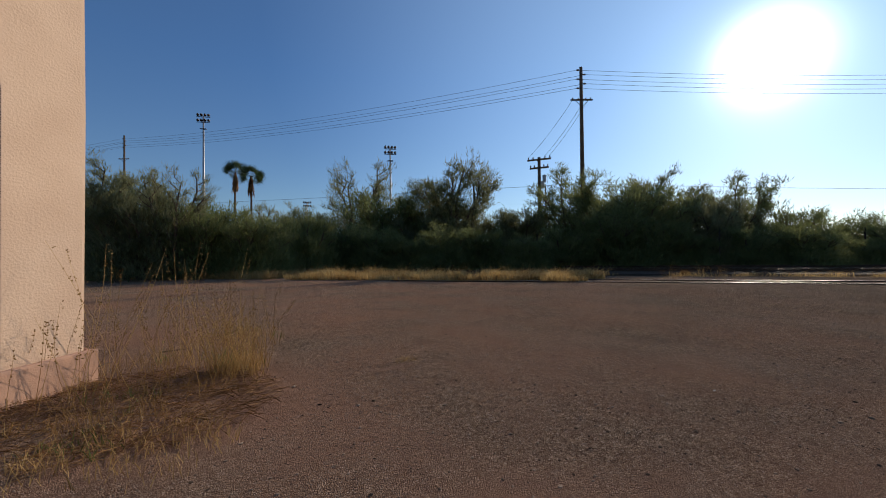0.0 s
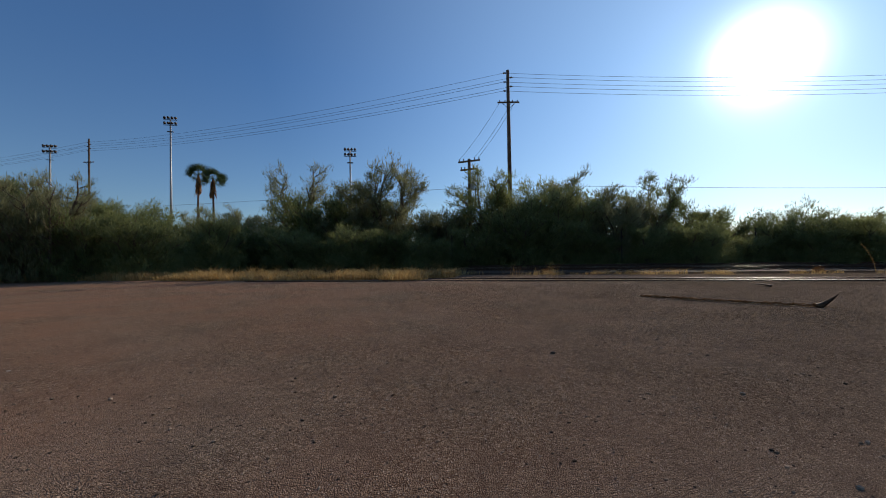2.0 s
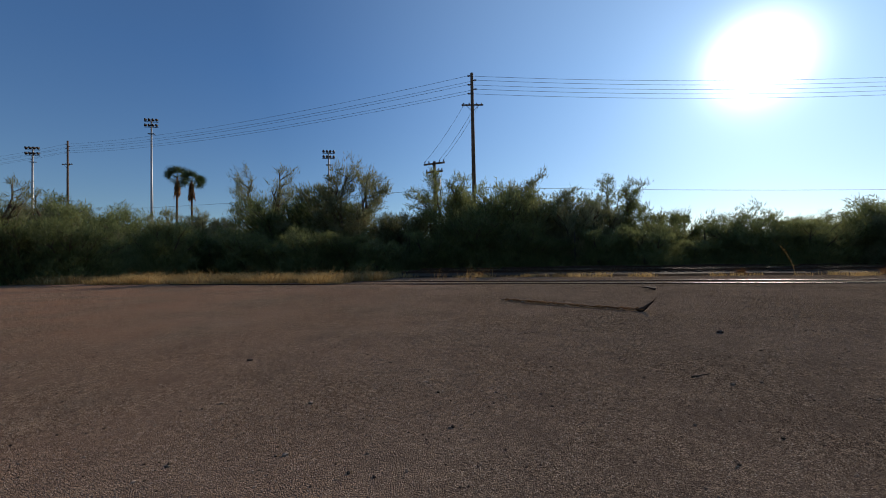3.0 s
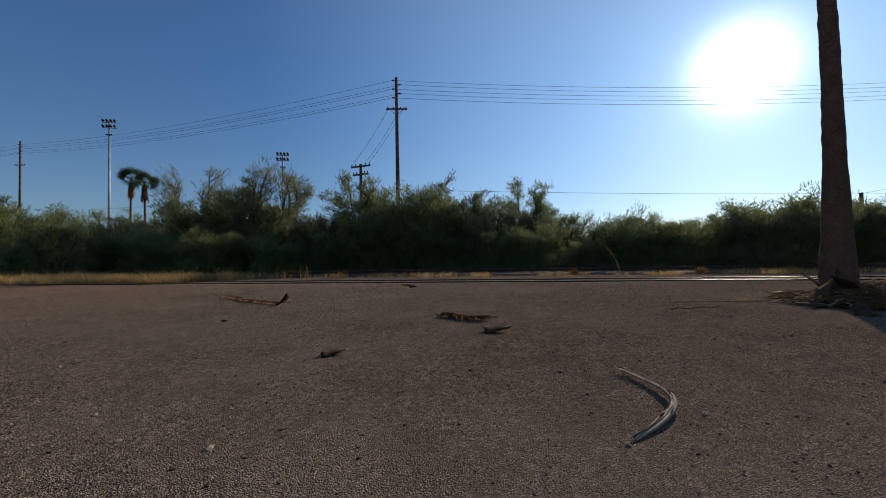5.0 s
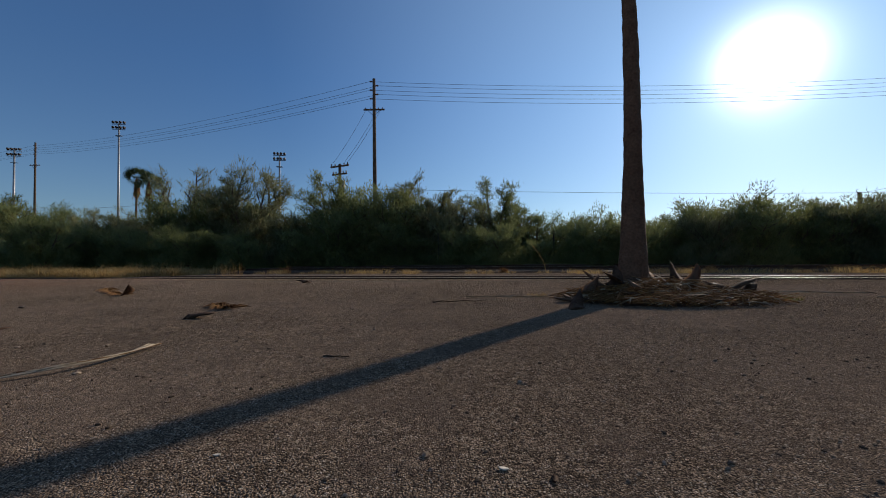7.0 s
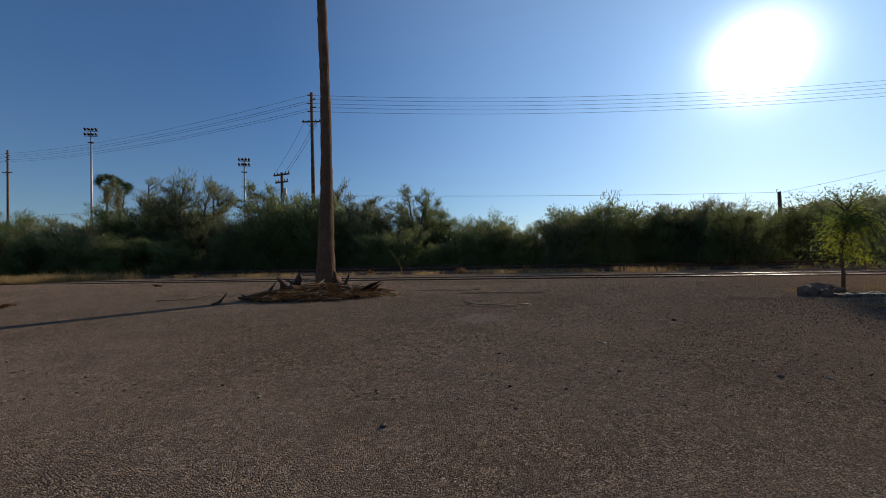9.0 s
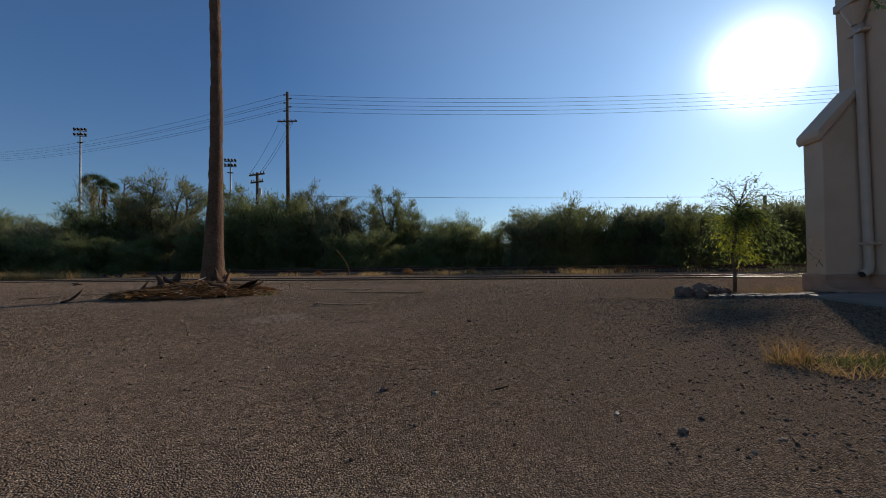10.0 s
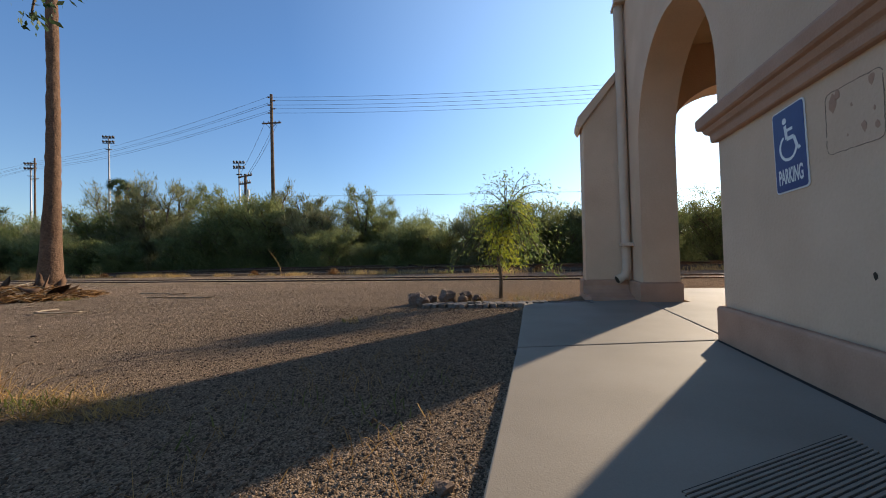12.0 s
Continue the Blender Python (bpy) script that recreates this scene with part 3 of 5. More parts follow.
    # downspout: hopper, pipe, straps and the turned-out shoe
    spout = part("downspout", tube([(-5.47, -0.09, 5.12), (-5.46, -0.09, 4.0), (-5.45, -0.09, 2.2), (-5.45, -0.09, 0.52), (-5.47, -0.13, 0.40), (-5.50, -0.25, 0.34)], [0.075] * 6, 16), "pipe", dep, "painted round metal downspout", True)
    spout.matrix_local = FACADE
    bm = bmesh.new()
    bmesh.ops.create_cone(bm, cap_ends=True, segments=16, radius1=0.07, radius2=0.21, depth=0.36, matrix=Matrix.Translation((-5.47, -0.13, 5.28)))
    box(bm, (-5.70, -0.34, 5.462), (-5.24, -0.003, 5.62), 0.02)
    part("hopper", bm, "pipe", spout, "flared rainwater hopper")
    for z in (0.92, 4.95):
        bm = boxed((-5.62, -0.175, z - 0.03), (-5.30, -0.004, z + 0.03), 0.008)
        part("strap", bm, "pipe", spout, "flat pipe strap")
    # the pipe's end is closed; a dark disc paints its inner shade
    part("pipe_mouth", tube([(-5.498, -0.245, 0.342), (-5.502, -0.258, 0.337)], [0.06, 0.06], 14), "joint", spout, "dark disc for the shade inside the pipe's mouth")

    # traces on the signed wall
    rng = random.Random(8)
    verts, faces = [], []
    x0, x1, z0, z1, r = -10.23, -9.88, 1.29, 1.61, 0.035
    ring = []
    for cx, cz, a0 in ((x1 - r, z1 - r, 0), (x0 + r, z1 - r, 90), (x0 + r, z0 + r, 180), (x1 - r, z0 + r, 270)):
        ring += [(cx + r * math.cos(radians(a0 + 18 * k)), cz + r * math.sin(radians(a0 + 18 * k))) for k in range(6)]
    ring.append(ring[0])
    for (ax, az), (bx, bz) in zip(ring, ring[1:]):
        n = max(1, int(math.hypot(bx - ax, bz - az) / 0.02))
        for k in range(n):
            if rng.random() < 0.05:
                continue
            p = [Vector((ax, -0.001, az)).lerp(Vector((bx, -0.001, bz)), t) + Vector((rng.gauss(0, 0.0012), 0, rng.gauss(0, 0.0012))) for t in (k / n, (k + 1) / n)]
            tube_data([tuple(q) for q in p], [rng.uniform(0.0008, 0.0024), rng.uniform(0.0008, 0.0024)], 5, verts, faces)
    own("glue_trace", (verts, faces), "glue", "broken thin outline left by a removed plate")
    for v, z, s in ((-9.93, 1.55, 0.030), (-9.96, 1.58, 0.020), (-10.17, 1.58, 0.018), (-10.12, 1.37, 0.016), (-10.19, 1.36, 0.014), (-10.14, 0.67, 0.013), (-10.05, 1.50, 0.008), (-10.18, 1.44, 0.010), (-10.02, 1.36, 0.006)):
        bm = blob(rng, s, 1.5, 1, 0.4)
        bmesh.ops.transform(bm, verts=bm.verts, matrix=Matrix.Translation((v, -0.001, z)) @ Matrix.Diagonal((1, 0.18, 1, 1)))
        own("plaster_chip", bm, "tie" if z < 1 else "plinth", "chipped spot in the stucco")
    return dep


build_depot()


def build_walkway():
    rng = random.Random(2)
    walkway = thing("walkway", DEPOT, "pale concrete walk of large slabs with dark joints", "walkway", kind="structure")

    def poured(outline, z1=SLAB):
        bm = bmesh.new()
        f = bm.faces.new([bm.verts.new((u, v, -0.1)) for u, v in outline])
        for g in bmesh.ops.extrude_face_region(bm, geom=[f])["geom"]:
            if isinstance(g, bmesh.types.BMVert):
                g.co.z = z1
        bmesh.ops.recalc_face_normals(bm, faces=bm.faces)
        bmesh.ops.bevel(bm, geom=[e for e in bm.edges if all(v.co.z > z1 - 0.01 for v in e.verts)], offset=0.009, segments=2, affect="EDGES", profile=0.5)
        part("slab", bm, "concrete", walkway)

    cuts = [-24.0, -21.0, -18.0, -15.0, -12.1, -9.16]
    for a, b in zip(cuts, cuts[1:]):
        poured([(39.75, a + 0.010), (41.36, a + 0.47), (41.36, b + 0.45), (39.75, b - 0.010)])
    poured([(39.75, -9.146), (41.36, -8.68), (41.478, -8.58), (41.478, -5.82), (39.70, -6.40)])
    poured([(41.496, -8.60), (45.0, -8.60), (45.0, -6.14), (41.496, -6.14)])
    poured([(42.06, -6.128), (45.0, -6.128), (45.0, -3.9), (42.06, -3.9)], SLAB - 0.004)
    part("joint_filler", boxed((41.34, -24.0, -0.1), (41.43, -8.63, SLAB - 0.006)), "joint", walkway, "dark joint filler along the wall")
    part("joint_filler", boxed((41.47, -8.6, -0.1), (41.51, -5.84, SLAB - 0.03)), "joint", walkway, "dark joint filler in the arch")
    part("joint_filler", boxed((-0.03, -0.87, -0.15), (0.03, 0.87, -0.03), m=Matrix.Translation((40.56, -8.92, SLAB)) @ pose(0, 0, 0, 0, 0, 106.2 - 180)), "joint", walkway, "dark joint filler across the walk")
    # grooved concrete in the walk; flat dark strips stand for the grooves' shade
    grooved = thing("drain_grille", DEPOT @ Matrix.Translation((41.11, -10.44, SLAB + 0.002)) @ pose(0, 0, 0, 0, 0, 35.4), "grooved concrete in the walk, groove shade laid in dark strips", "drain grille")
    for i in range(22):
        y, x = -0.0185 * i, -0.0105 * i
        part("slot", boxed((x - 0.92, y - 0.0045, -0.004), (x, y, 0.0015)), "joint", grooved, "dark strip for the shade in a groove")
        part("bar", boxed((x - 0.92, y - 0.0165, -0.004), (x, y - 0.0055, 0.004), 0.0015), "concrete", grooved)


build_walkway()


def build_sign():
    # local frame: x to the right as read, y out of the wall, z up
    m = FACADE @ Matrix.Translation((-9.585, -0.002, 1.41)) @ Matrix(((-1, 0, 0, 0), (0, -1, 0, 0), (0, 0, 1, 0), (0, 0, 0, 1))) @ pose(0, 0, 0, 0, -2.5, 0)
    s = thing("parking_sign", m, "blue and white metal accessible parking sign on the stucco wall", "sign")

    def rounded(w, h, y0, y1, r=0.025):
        bm = boxed((-w / 2, y0, -h / 2), (w / 2, y1, h / 2))
        bmesh.ops.bevel(bm, geom=[e for e in bm.edges if abs(e.verts[0].co.y - e.verts[1].co.y) > 1e-4], offset=r, segments=5, affect="EDGES", profile=0.5)
        return bm

    part("border", rounded(0.305, 0.52, 0.001, 0.005), "white", s, "white rim")
    part("plate", rounded(0.287, 0.502, 0.0055, 0.0075, 0.02), "blue", s, "dark blue face")
    # access symbol out of plain bars and rings
    sym = bmesh.new()
    bmesh.ops.create_circle(sym, cap_ends=True, segments=18, radius=0.020, matrix=Matrix.Translation((-0.028, 0.009, 0.178)) @ pose(0, 0, 0, 90))
    for (x0, z0), (x1, z1), w in (((-0.024, 0.150), (-0.014, 0.062), 0.013), ((-0.018, 0.115), (0.045, 0.115), 0.009), ((-0.014, 0.062), (0.052, 0.062), 0.012),
                                  ((0.052, 0.062), (0.082, -0.02), 0.012), ((0.082, -0.02), (0.104, -0.012), 0.010)):
        d = Vector((x1 - x0, 0, z1 - z0))
        n = Vector((-d.z, 0, d.x)).normalized() * w
        sym.faces.new([sym.verts.new((x + sgn * n.x, 0.009, z + sgn * n.z)) for x, z, sgn in ((x0, z0, 1), (x1, z1, 1), (x1, z1, -1), (x0, z0, -1))])
    ring = []
    for i in range(25):
        t = radians(118 + i * 240 / 24)
        ring.append([sym.verts.new((-0.006 + r * math.cos(t), 0.009, 0.012 + r * math.sin(t))) for r in (0.068, 0.086)])
    for p, q in zip(ring, ring[1:]):
        sym.faces.new((p[0], p[1], q[1], q[0]))
    part("symbol", sym, "white", s, "white access symbol")
    cu = bpy.data.curves.new("lettering", "FONT")
    cu.body, cu.size, cu.align_x, cu.extrude, cu.offset = "PARKING", 0.085, "CENTER", 0.0004, 0.0022
    tmp = bpy.data.objects.new("lettering", cu)
    scene.collection.objects.link(tmp)
    bpy.context.view_layer.update()
    me = bpy.data.meshes.new_from_object(tmp.evaluated_get(bpy.context.evaluated_depsgraph_get()))
    bpy.data.objects.remove(tmp)
    me.materials.clear()
    me.materials.append(M["white"])
    t = part("lettering", me, "white", s, "white capital letters PARKING")
    t.matrix_local = Matrix.Translation((0, 0.009, -0.205)) @ Matrix(((1, 0, 0, 0), (0, 0, 1, 0), (0, 1, 0, 0), (0, 0, 0, 1))) @ Matrix.Diagonal((0.64, 1.5, 1, 1))


build_sign()


def build_lamp():
    lamp = thing("pendant_lamp", DEPOT @ Matrix.Translation((43.1, -7.0, 3.98)), "dark enamel barn lamp hanging under the portico ceiling", "lamp")
    bm = bmesh.new()
    bmesh.ops.create_cone(bm, cap_ends=False, segments=24, radius1=0.20, radius2=0.07, depth=0.16, matrix=Matrix.Translation((0, 0, -0.42)))
    bmesh.ops.solidify(bm, geom=bm.faces[:], thickness=0.006)
    part("shade", bm, "lamp", lamp, "flared dark shade", True)
    part("stem", tube([(0, 0, 0.168), (0, 0, -0.36)], 0.012, 10), "lamp", lamp)
    bm = bmesh.new()
    bmesh.ops.create_uvsphere(bm, u_segments=14, v_segments=8, radius=0.05, matrix=Matrix.Translation((0, 0, -0.46)))
    part("bulb", bm, "white", lamp, "unlit white bulb", True)


build_lamp()


# ---- arch beside the start of the way ----
def build_gate_arch():
    # x along the wall towards its free end, y away from the lot, z up; the free corner is at the origin
    m = pose(-4.15, 1.68, 0, 0, 0, 85.5)
    g = thing("arcade_end", m, "cream rough stucco pier and arch on a painted plinth", "archway")
    bm = arch_wall(6.2, (-6.2, 0.0), -3.95, -0.72, 2.75, 0.55)
    bmesh.ops.bevel(bm, geom=[e for e in bm.edges if all(abs(v.co.x) < 1e-4 for v in e.verts) and abs(e.verts[0].co.z - e.verts[1].co.z) > 0.5], offset=0.04, segments=3, affect="EDGES", profile=0.5)
    part("wall", bm, "stucco", g, "rough cream stucco wall with an arch")
    for lo, hi in (((-0.79, -0.07, -0.02), (0.07, -0.004, 0.33)), ((0.004, -0.0035, -0.02), (0.07, 0.62, 0.33)), ((-0.79, -0.0035, -0.02), (-0.724, 0.62, 0.33))):
        bm = boxed(lo, hi)
        bmesh.ops.bevel(bm, geom=[e for e in bm.edges if all(v.co.z > 0.2 for v in e.verts)], offset=0.03, segments=3, affect="EDGES", profile=0.5)
        part("plinth", bm, "plinth", g, "dusty reddish plinth")


build_gate_arch()


# ---- poles, wires, masts ----
def wires(name, ends, sag, radius, label, n=24):
    for a, b in ends:
        a, b = Vector(a), Vector(b)
        pts = [tuple(a.lerp(b, i / n) - Vector((0, 0, sag * 4 * (i / n) * (1 - i / n)))) for i in range(n + 1)]
        single(name, tube(pts, radius, 5), "wire", label, "power line", group="overhead wires")


POLE, POLE2, POLE3 = Vector((14.25, 36.9, 0)), Vector((-70.2, 80.9, 0)), Vector((90.0, 36.4, 0))
LEVELS = (20.25, 19.78, 19.3, 18.82, 18.35)


def build_power_pole(at, top, arm_z, turn, label, drop=0.0):
    p = thing("power_pole", Matrix.Translation(at) @ pose(0, 0, 0, 0, 0, turn), label, "utility pole", group="power poles")
    part("pole", tube([(0, 0, 0), (0, 0, top * 0.5), (0, 0, top)], [0.24, 0.21, 0.16], 12), "wood", p, "weathered brown timber pole", True)
    arm = part("crossarm", boxed((-1.15, -0.13, arm_z - 0.08), (1.15, -0.02, arm_z + 0.08), 0.015), "wood", p, "timber crossarm")
    for x in (-0.95, -0.35, 0.45, 0.95):
        part("insulator", tube([(x, -0.075, arm_z + 0.08), (x, -0.075, arm_z + 0.16), (x, -0.075, arm_z + 0.24)], [0.03, 0.07, 0.03], 8), "insulator", arm)
    for s in (-1, 1):
        part("brace", tube([(s * 0.7, -0.15, arm_z - 0.06), (0, -0.2, arm_z - 0.75)], 0.025, 6), "dark_steel", p)
    for i, z in enumerate(LEVELS):
        z, s = z - drop, 1 if i % 2 else -1
        part("insulator", tube([(s * 0.16, 0, z), (s * 0.28, 0, z), (s * 0.42, 0, z), (s * 0.5, 0, z + 0.02)], [0.05, 0.09, 0.09, 0.04], 8), "insulator", p, "post insulator")
    return p


def build_lines():
    build_power_pole(POLE, 20.55, 17.1, 0, "tall weathered timber power pole with one crossarm, above the thicket")
    build_power_pole(POLE2, 28.0, 22.8, 0, "weathered timber power pole with one crossarm, far off in the thicket", -7.0)
    build_power_pole(POLE3, 21.2, 17.8, 0, "tall weathered timber power pole beyond the depot")
    for i, z in enumerate(LEVELS):
        x = 0.45 * (1 if i % 2 else -1)
        wires("power_wire", [(POLE2 + Vector((x, 0, z + 7.0)), POLE + Vector((x, 0, z))), (POLE + Vector((x, 0, z)), POLE3 + Vector((x, 0, z + 0.7)))], 1.25, 0.017, "dark overhead power wire strung between tall poles")
        wires("power_wire", [(POLE2 + Vector((x, 0, z + 7.0)), POLE2 + Vector((x - 80, 20, z + 5.8)))], 1.1, 0.017, "dark overhead power wire strung between tall poles")
    # lower line
    low = [(-150, 100, 13.4), (-70.2, 79.7, 12.3), (14.25, 38.1, 8.6), (80.0, 47.5, 9.05), (140, 54, 9.6)]
    wires("telephone_wire", list(zip(low, low[1:])), 0.25, 0.02, "thin telephone wire above the thicket")
    # second pole, with two crossarms and a transformer
    at = Vector((10.1, 38.2, 0))
    p = thing("distribution_pole", Matrix.Translation(at) @ pose(0, 0, 0, 0, 0, -24), "dark timber pole with two crossarms and small transformers", "utility pole", group="power poles")
    part("pole", tube([(0, 0, 0), (0, 0, 5), (0, 0, 11.5)], [0.24, 0.2, 0.16], 10), "wood", p, "dark timber pole", True)
    for z, w in ((11.25, 1.25), (10.35, 1.0)):
        arm = part("crossarm", boxed((-w, -0.12, z - 0.09), (w, 0.02, z + 0.09), 0.012), "wood", p, "timber crossarm")
        for k in (-0.9, -0.5, 0.5, 0.9):
            part("insulator", tube([(k * w, -0.05, z + 0.09), (k * w, -0.05, z + 0.2), (k * w, -0.05, z + 0.34)], [0.03, 0.08, 0.04], 8), "insulator", arm)
    for x, z in ((0.55, 9.2), (0.35, 8.55)):
        part("transformer", tube([(x, -0.1, z - 0.45), (x, -0.1, z - 0.42), (x, -0.1, z + 0.3), (x, -0.1, z + 0.36)], [0.14, 0.2, 0.2, 0.1], 12), "steel", p, "grey transformer can")
    part("riser", tube([(0.62, 0.1, 0), (0.62, 0.1, 8.4)], 0.06, 8), "dark_steel", p, "riser pipe")
    for k in (-0.9, 0.5, 0.9):
        a = at + Vector((k * 1.1, -k * 0.5, 11.6))
        wires("service_wire", [(a, POLE + Vector((k * 0.9, 0, 17.3)))], 0.3, 0.016, "thin wire from the pole's arm to the taller pole", 8)
    # short pole to the right
    p = thing("guy_pole", Matrix.Translation((79.6, 48.0, 0)), "short timber pole with a hook at its top", "utility pole", group="power poles")
    part("pole", tube([(0, 0, 0), (0, 0, 9.2)], [0.30, 0.23], 10), "wood", p, "timber pole", True)
    part("hook", tube([(-0.2, 0, 9.05), (-0.45, 0, 9.3), (-0.35, 0, 9.55), (-0.2, 0, 9.55)], 0.04, 6), "dark_steel", p)
    wires("guy_wire", [((79.6, 48.0, 9.05), (126, 42, 19.5))], 0.6, 0.02, "guy wire rising from the short pole")


build_lines()


def build_light_mast(at, top, rows, w, label):
    k = w / 0.97
    p = thing("light_mast", Matrix.Translation(at) @ pose(0, 0, 0, 0, 0, 12), label, "floodlight mast", group="floodlight masts")
    part("mast", tube([(0, 0, 0), (0, 0, top * 0.5), (0, 0, top)], [0.24 * k, 0.17 * k, 0.11 * k], 10), "steel", p, "pale galvanised steel mast", True)
    for r in range(rows):
        z = top - (0.15 + r * 0.85) * k
        rack = part("rack", boxed((-w, -0.07, z - 0.06), (w, 0.07, z + 0.06)), "dark_steel", p, "lamp rack")
        for j in range(4):
            x = -w + 0.2 * k + j * (2 * w - 0.4 * k) / 3
            bm = bmesh.new()
            bmesh.ops.create_cone(bm, cap_ends=True, segments=10, radius1=0.23 * k, radius2=0.11 * k, depth=0.30 * k, matrix=Matrix.Translation((x, -0.18 * k, z + 0.32 * k)) @ pose(0, 0, 0, 68))
            part("floodlight", bm, "dark_steel", rack, "round floodlight")
    deck = top - (rows * 0.85 + 0.35) * k
    part("platform", boxed((-0.45 * k, -0.3, deck - 0.05), (0.45 * k, 0.3, deck + 0.05)), "dark_steel", p)


for at, top, rows, w, label in (((-56.6, 87.0, 0), 34.4, 2, 1.45, "tall pale steel floodlight mast behind the thicket"),
                                ((-10.1, 69.4, 0), 21.4, 2, 1.15, "pale steel floodlight mast behind the thicket"),
                                ((-113.0, 114.5, 0), 36.4, 2, 1.9, "pale steel floodlight mast, far off"),
                                ((-68.5, 189.0, 0), 27.6, 2, 2.0, "small far floodlight mast over the trees")):
    build_light_mast(at, top, rows, w, label)


# ---- trees and shrubs ----
def leaf_cloud(rng, tips, per, length, width, spread, up=0.5, droop=0.0, flat=False):
    """Slim leaf sprays round the tips of the twigs."""
    verts, faces = [], []
    for tip, out, k in tips:
        for _ in range(int(per * k)):
            o = Vector((rng.gauss(0, 1), rng.gauss(0, 1), rng.gauss(0, 0.8))) * spread * 0.55
            d = (out * 0.9 + Vector((rng.gauss(0, 0.55), rng.gauss(0, 0.55), rng.gauss(up, 0.5) - droop))).normalized()
            s = d.orthogonal().normalized()
            s = (Matrix.Rotation(rng.uniform(0, 6.28), 3, d) @ s) * width * rng.uniform(0.6, 1.3)
            l = length * rng.uniform(0.5, 1.4)
            p = tip + o
            i = len(verts)
            if flat:
                verts += [tuple(p), tuple(p + d * l * 0.5 + s), tuple(p + d * l), tuple(p + d * l * 0.5 - s)]
                faces.append((i, i + 1, i + 2, i + 3))
            else:
                verts += [tuple(p - s), tuple(p + s), tuple(p + d * l)]
                faces.append((i, i + 1, i + 2))
    return verts, faces


def grow(rng, height, radius, stems, twigs, bushy, low=0.12):
    """Limbs of a many-stemmed desert tree, and the tips that carry its leaves."""
    verts, faces, tips = [], [], []
    for s in range(stems):
        a = 2 * math.pi * (s + rng.uniform(-0.3, 0.3)) / stems
        reach = radius * rng.uniform(0.35, 0.95)
        top = height * rng.uniform(0.72, 1.0) * (1 - 0.25 * (reach / radius) ** 2)
        pts, n = [], 7
        wob = Vector((rng.uniform(-1, 1), rng.uniform(-1, 1), 0)) * 0.10 * height
        for i in range(n):
            t = i / (n - 1)
            pts.append(Vector((math.cos(a) * reach * t ** 1.1, math.sin(a) * reach * t ** 1.1, top * t ** 0.85)) + wob * math.sin(t * 3.1) + Vector((rng.uniform(-1, 1), rng.uniform(-1, 1), 0)) * 0.03 * height * t)
        base = 0.020 * height * rng.uniform(0.7, 1.2)
        tube_data([tuple(p) for p in pts], [base * (1 - 0.85 * i / (n - 1)) + 0.012 for i in range(n)], 5, verts, faces, False)
        for b in range(twigs):
            t = low + (1 - low) * (b + rng.random()) / twigs
            k = min(int(t * (n - 1)), n - 2)
            p = pts[k].lerp(pts[k + 1], t * (n - 1) - k)
            az = a + rng.gauss(0, 1.1)
            l = radius * rng.uniform(0.22, 0.62) * (1.15 - 0.6 * t)
            out = Vector((math.cos(az), math.sin(az), rng.uniform(0.15, 0.95))).normalized()
            q = p + out * l * 0.55 + Vector((0, 0, 0.04 * l))
            r = p + out * l + Vector((rng.uniform(-0.2, 0.2), rng.uniform(-0.2, 0.2), rng.uniform(0.0, 0.35))) * l
            tube_data([tuple(p), tuple(q), tuple(r)], [base * 0.35 * (1 - 0.6 * t) + 0.008, base * 0.2 + 0.006, 0.006], 4, verts, faces, False)
            for e in (q, r, q.lerp(r, 0.5)):
                tips.append((e, out, 1.0))
            for _ in range(3):
                w = q.lerp(r, rng.random())
                e = w + Vector((rng.gauss(0, 0.5), rng.gauss(0, 0.5), abs(rng.gauss(0.4, 0.4)))).normalized() * l * rng.uniform(0.3, 0.7)
                tube_data([tuple(w), tuple(e)], [0.012, 0.004], 3, verts, faces, False)
                tips.append((e, (e - w).normalized(), 0.8))
        tips.append((pts[-1], Vector((0, 0, 1)), 1.0))
    if bushy:
        for _ in range(int(bushy)):
            a, r = rng.uniform(0, 6.28), radius * math.sqrt(rng.random()) * 0.95
            z = height * rng.uniform(0.02, 0.55) * (1 - 0.5 * (r / radius) ** 2)
            tips.append((Vector((math.cos(a) * r, math.sin(a) * r, z)), Vector((math.cos(a) * 0.6, math.sin(a) * 0.6, 0.6)), 1.1))
    return (verts, faces), tips


def tree_kind(name, seed, height, radius, stems, twigs, bushy, per, length, width, spread, mat, label, up=0.5):
    rng = random.Random(seed)
    wood, tips = grow(rng, height, radius, stems, twigs, bushy)
    t = thing(name, Matrix(), label, "tree" if "tree" in name else "shrub", group="thicket along the railway")
    part("trunk", wood, "bark", t, "dark crooked limbs", True)
    part("crown", leaf_cloud(rng, tips, per, length, width, spread, up), mat, t, "feathery leaf sprays")
    return t


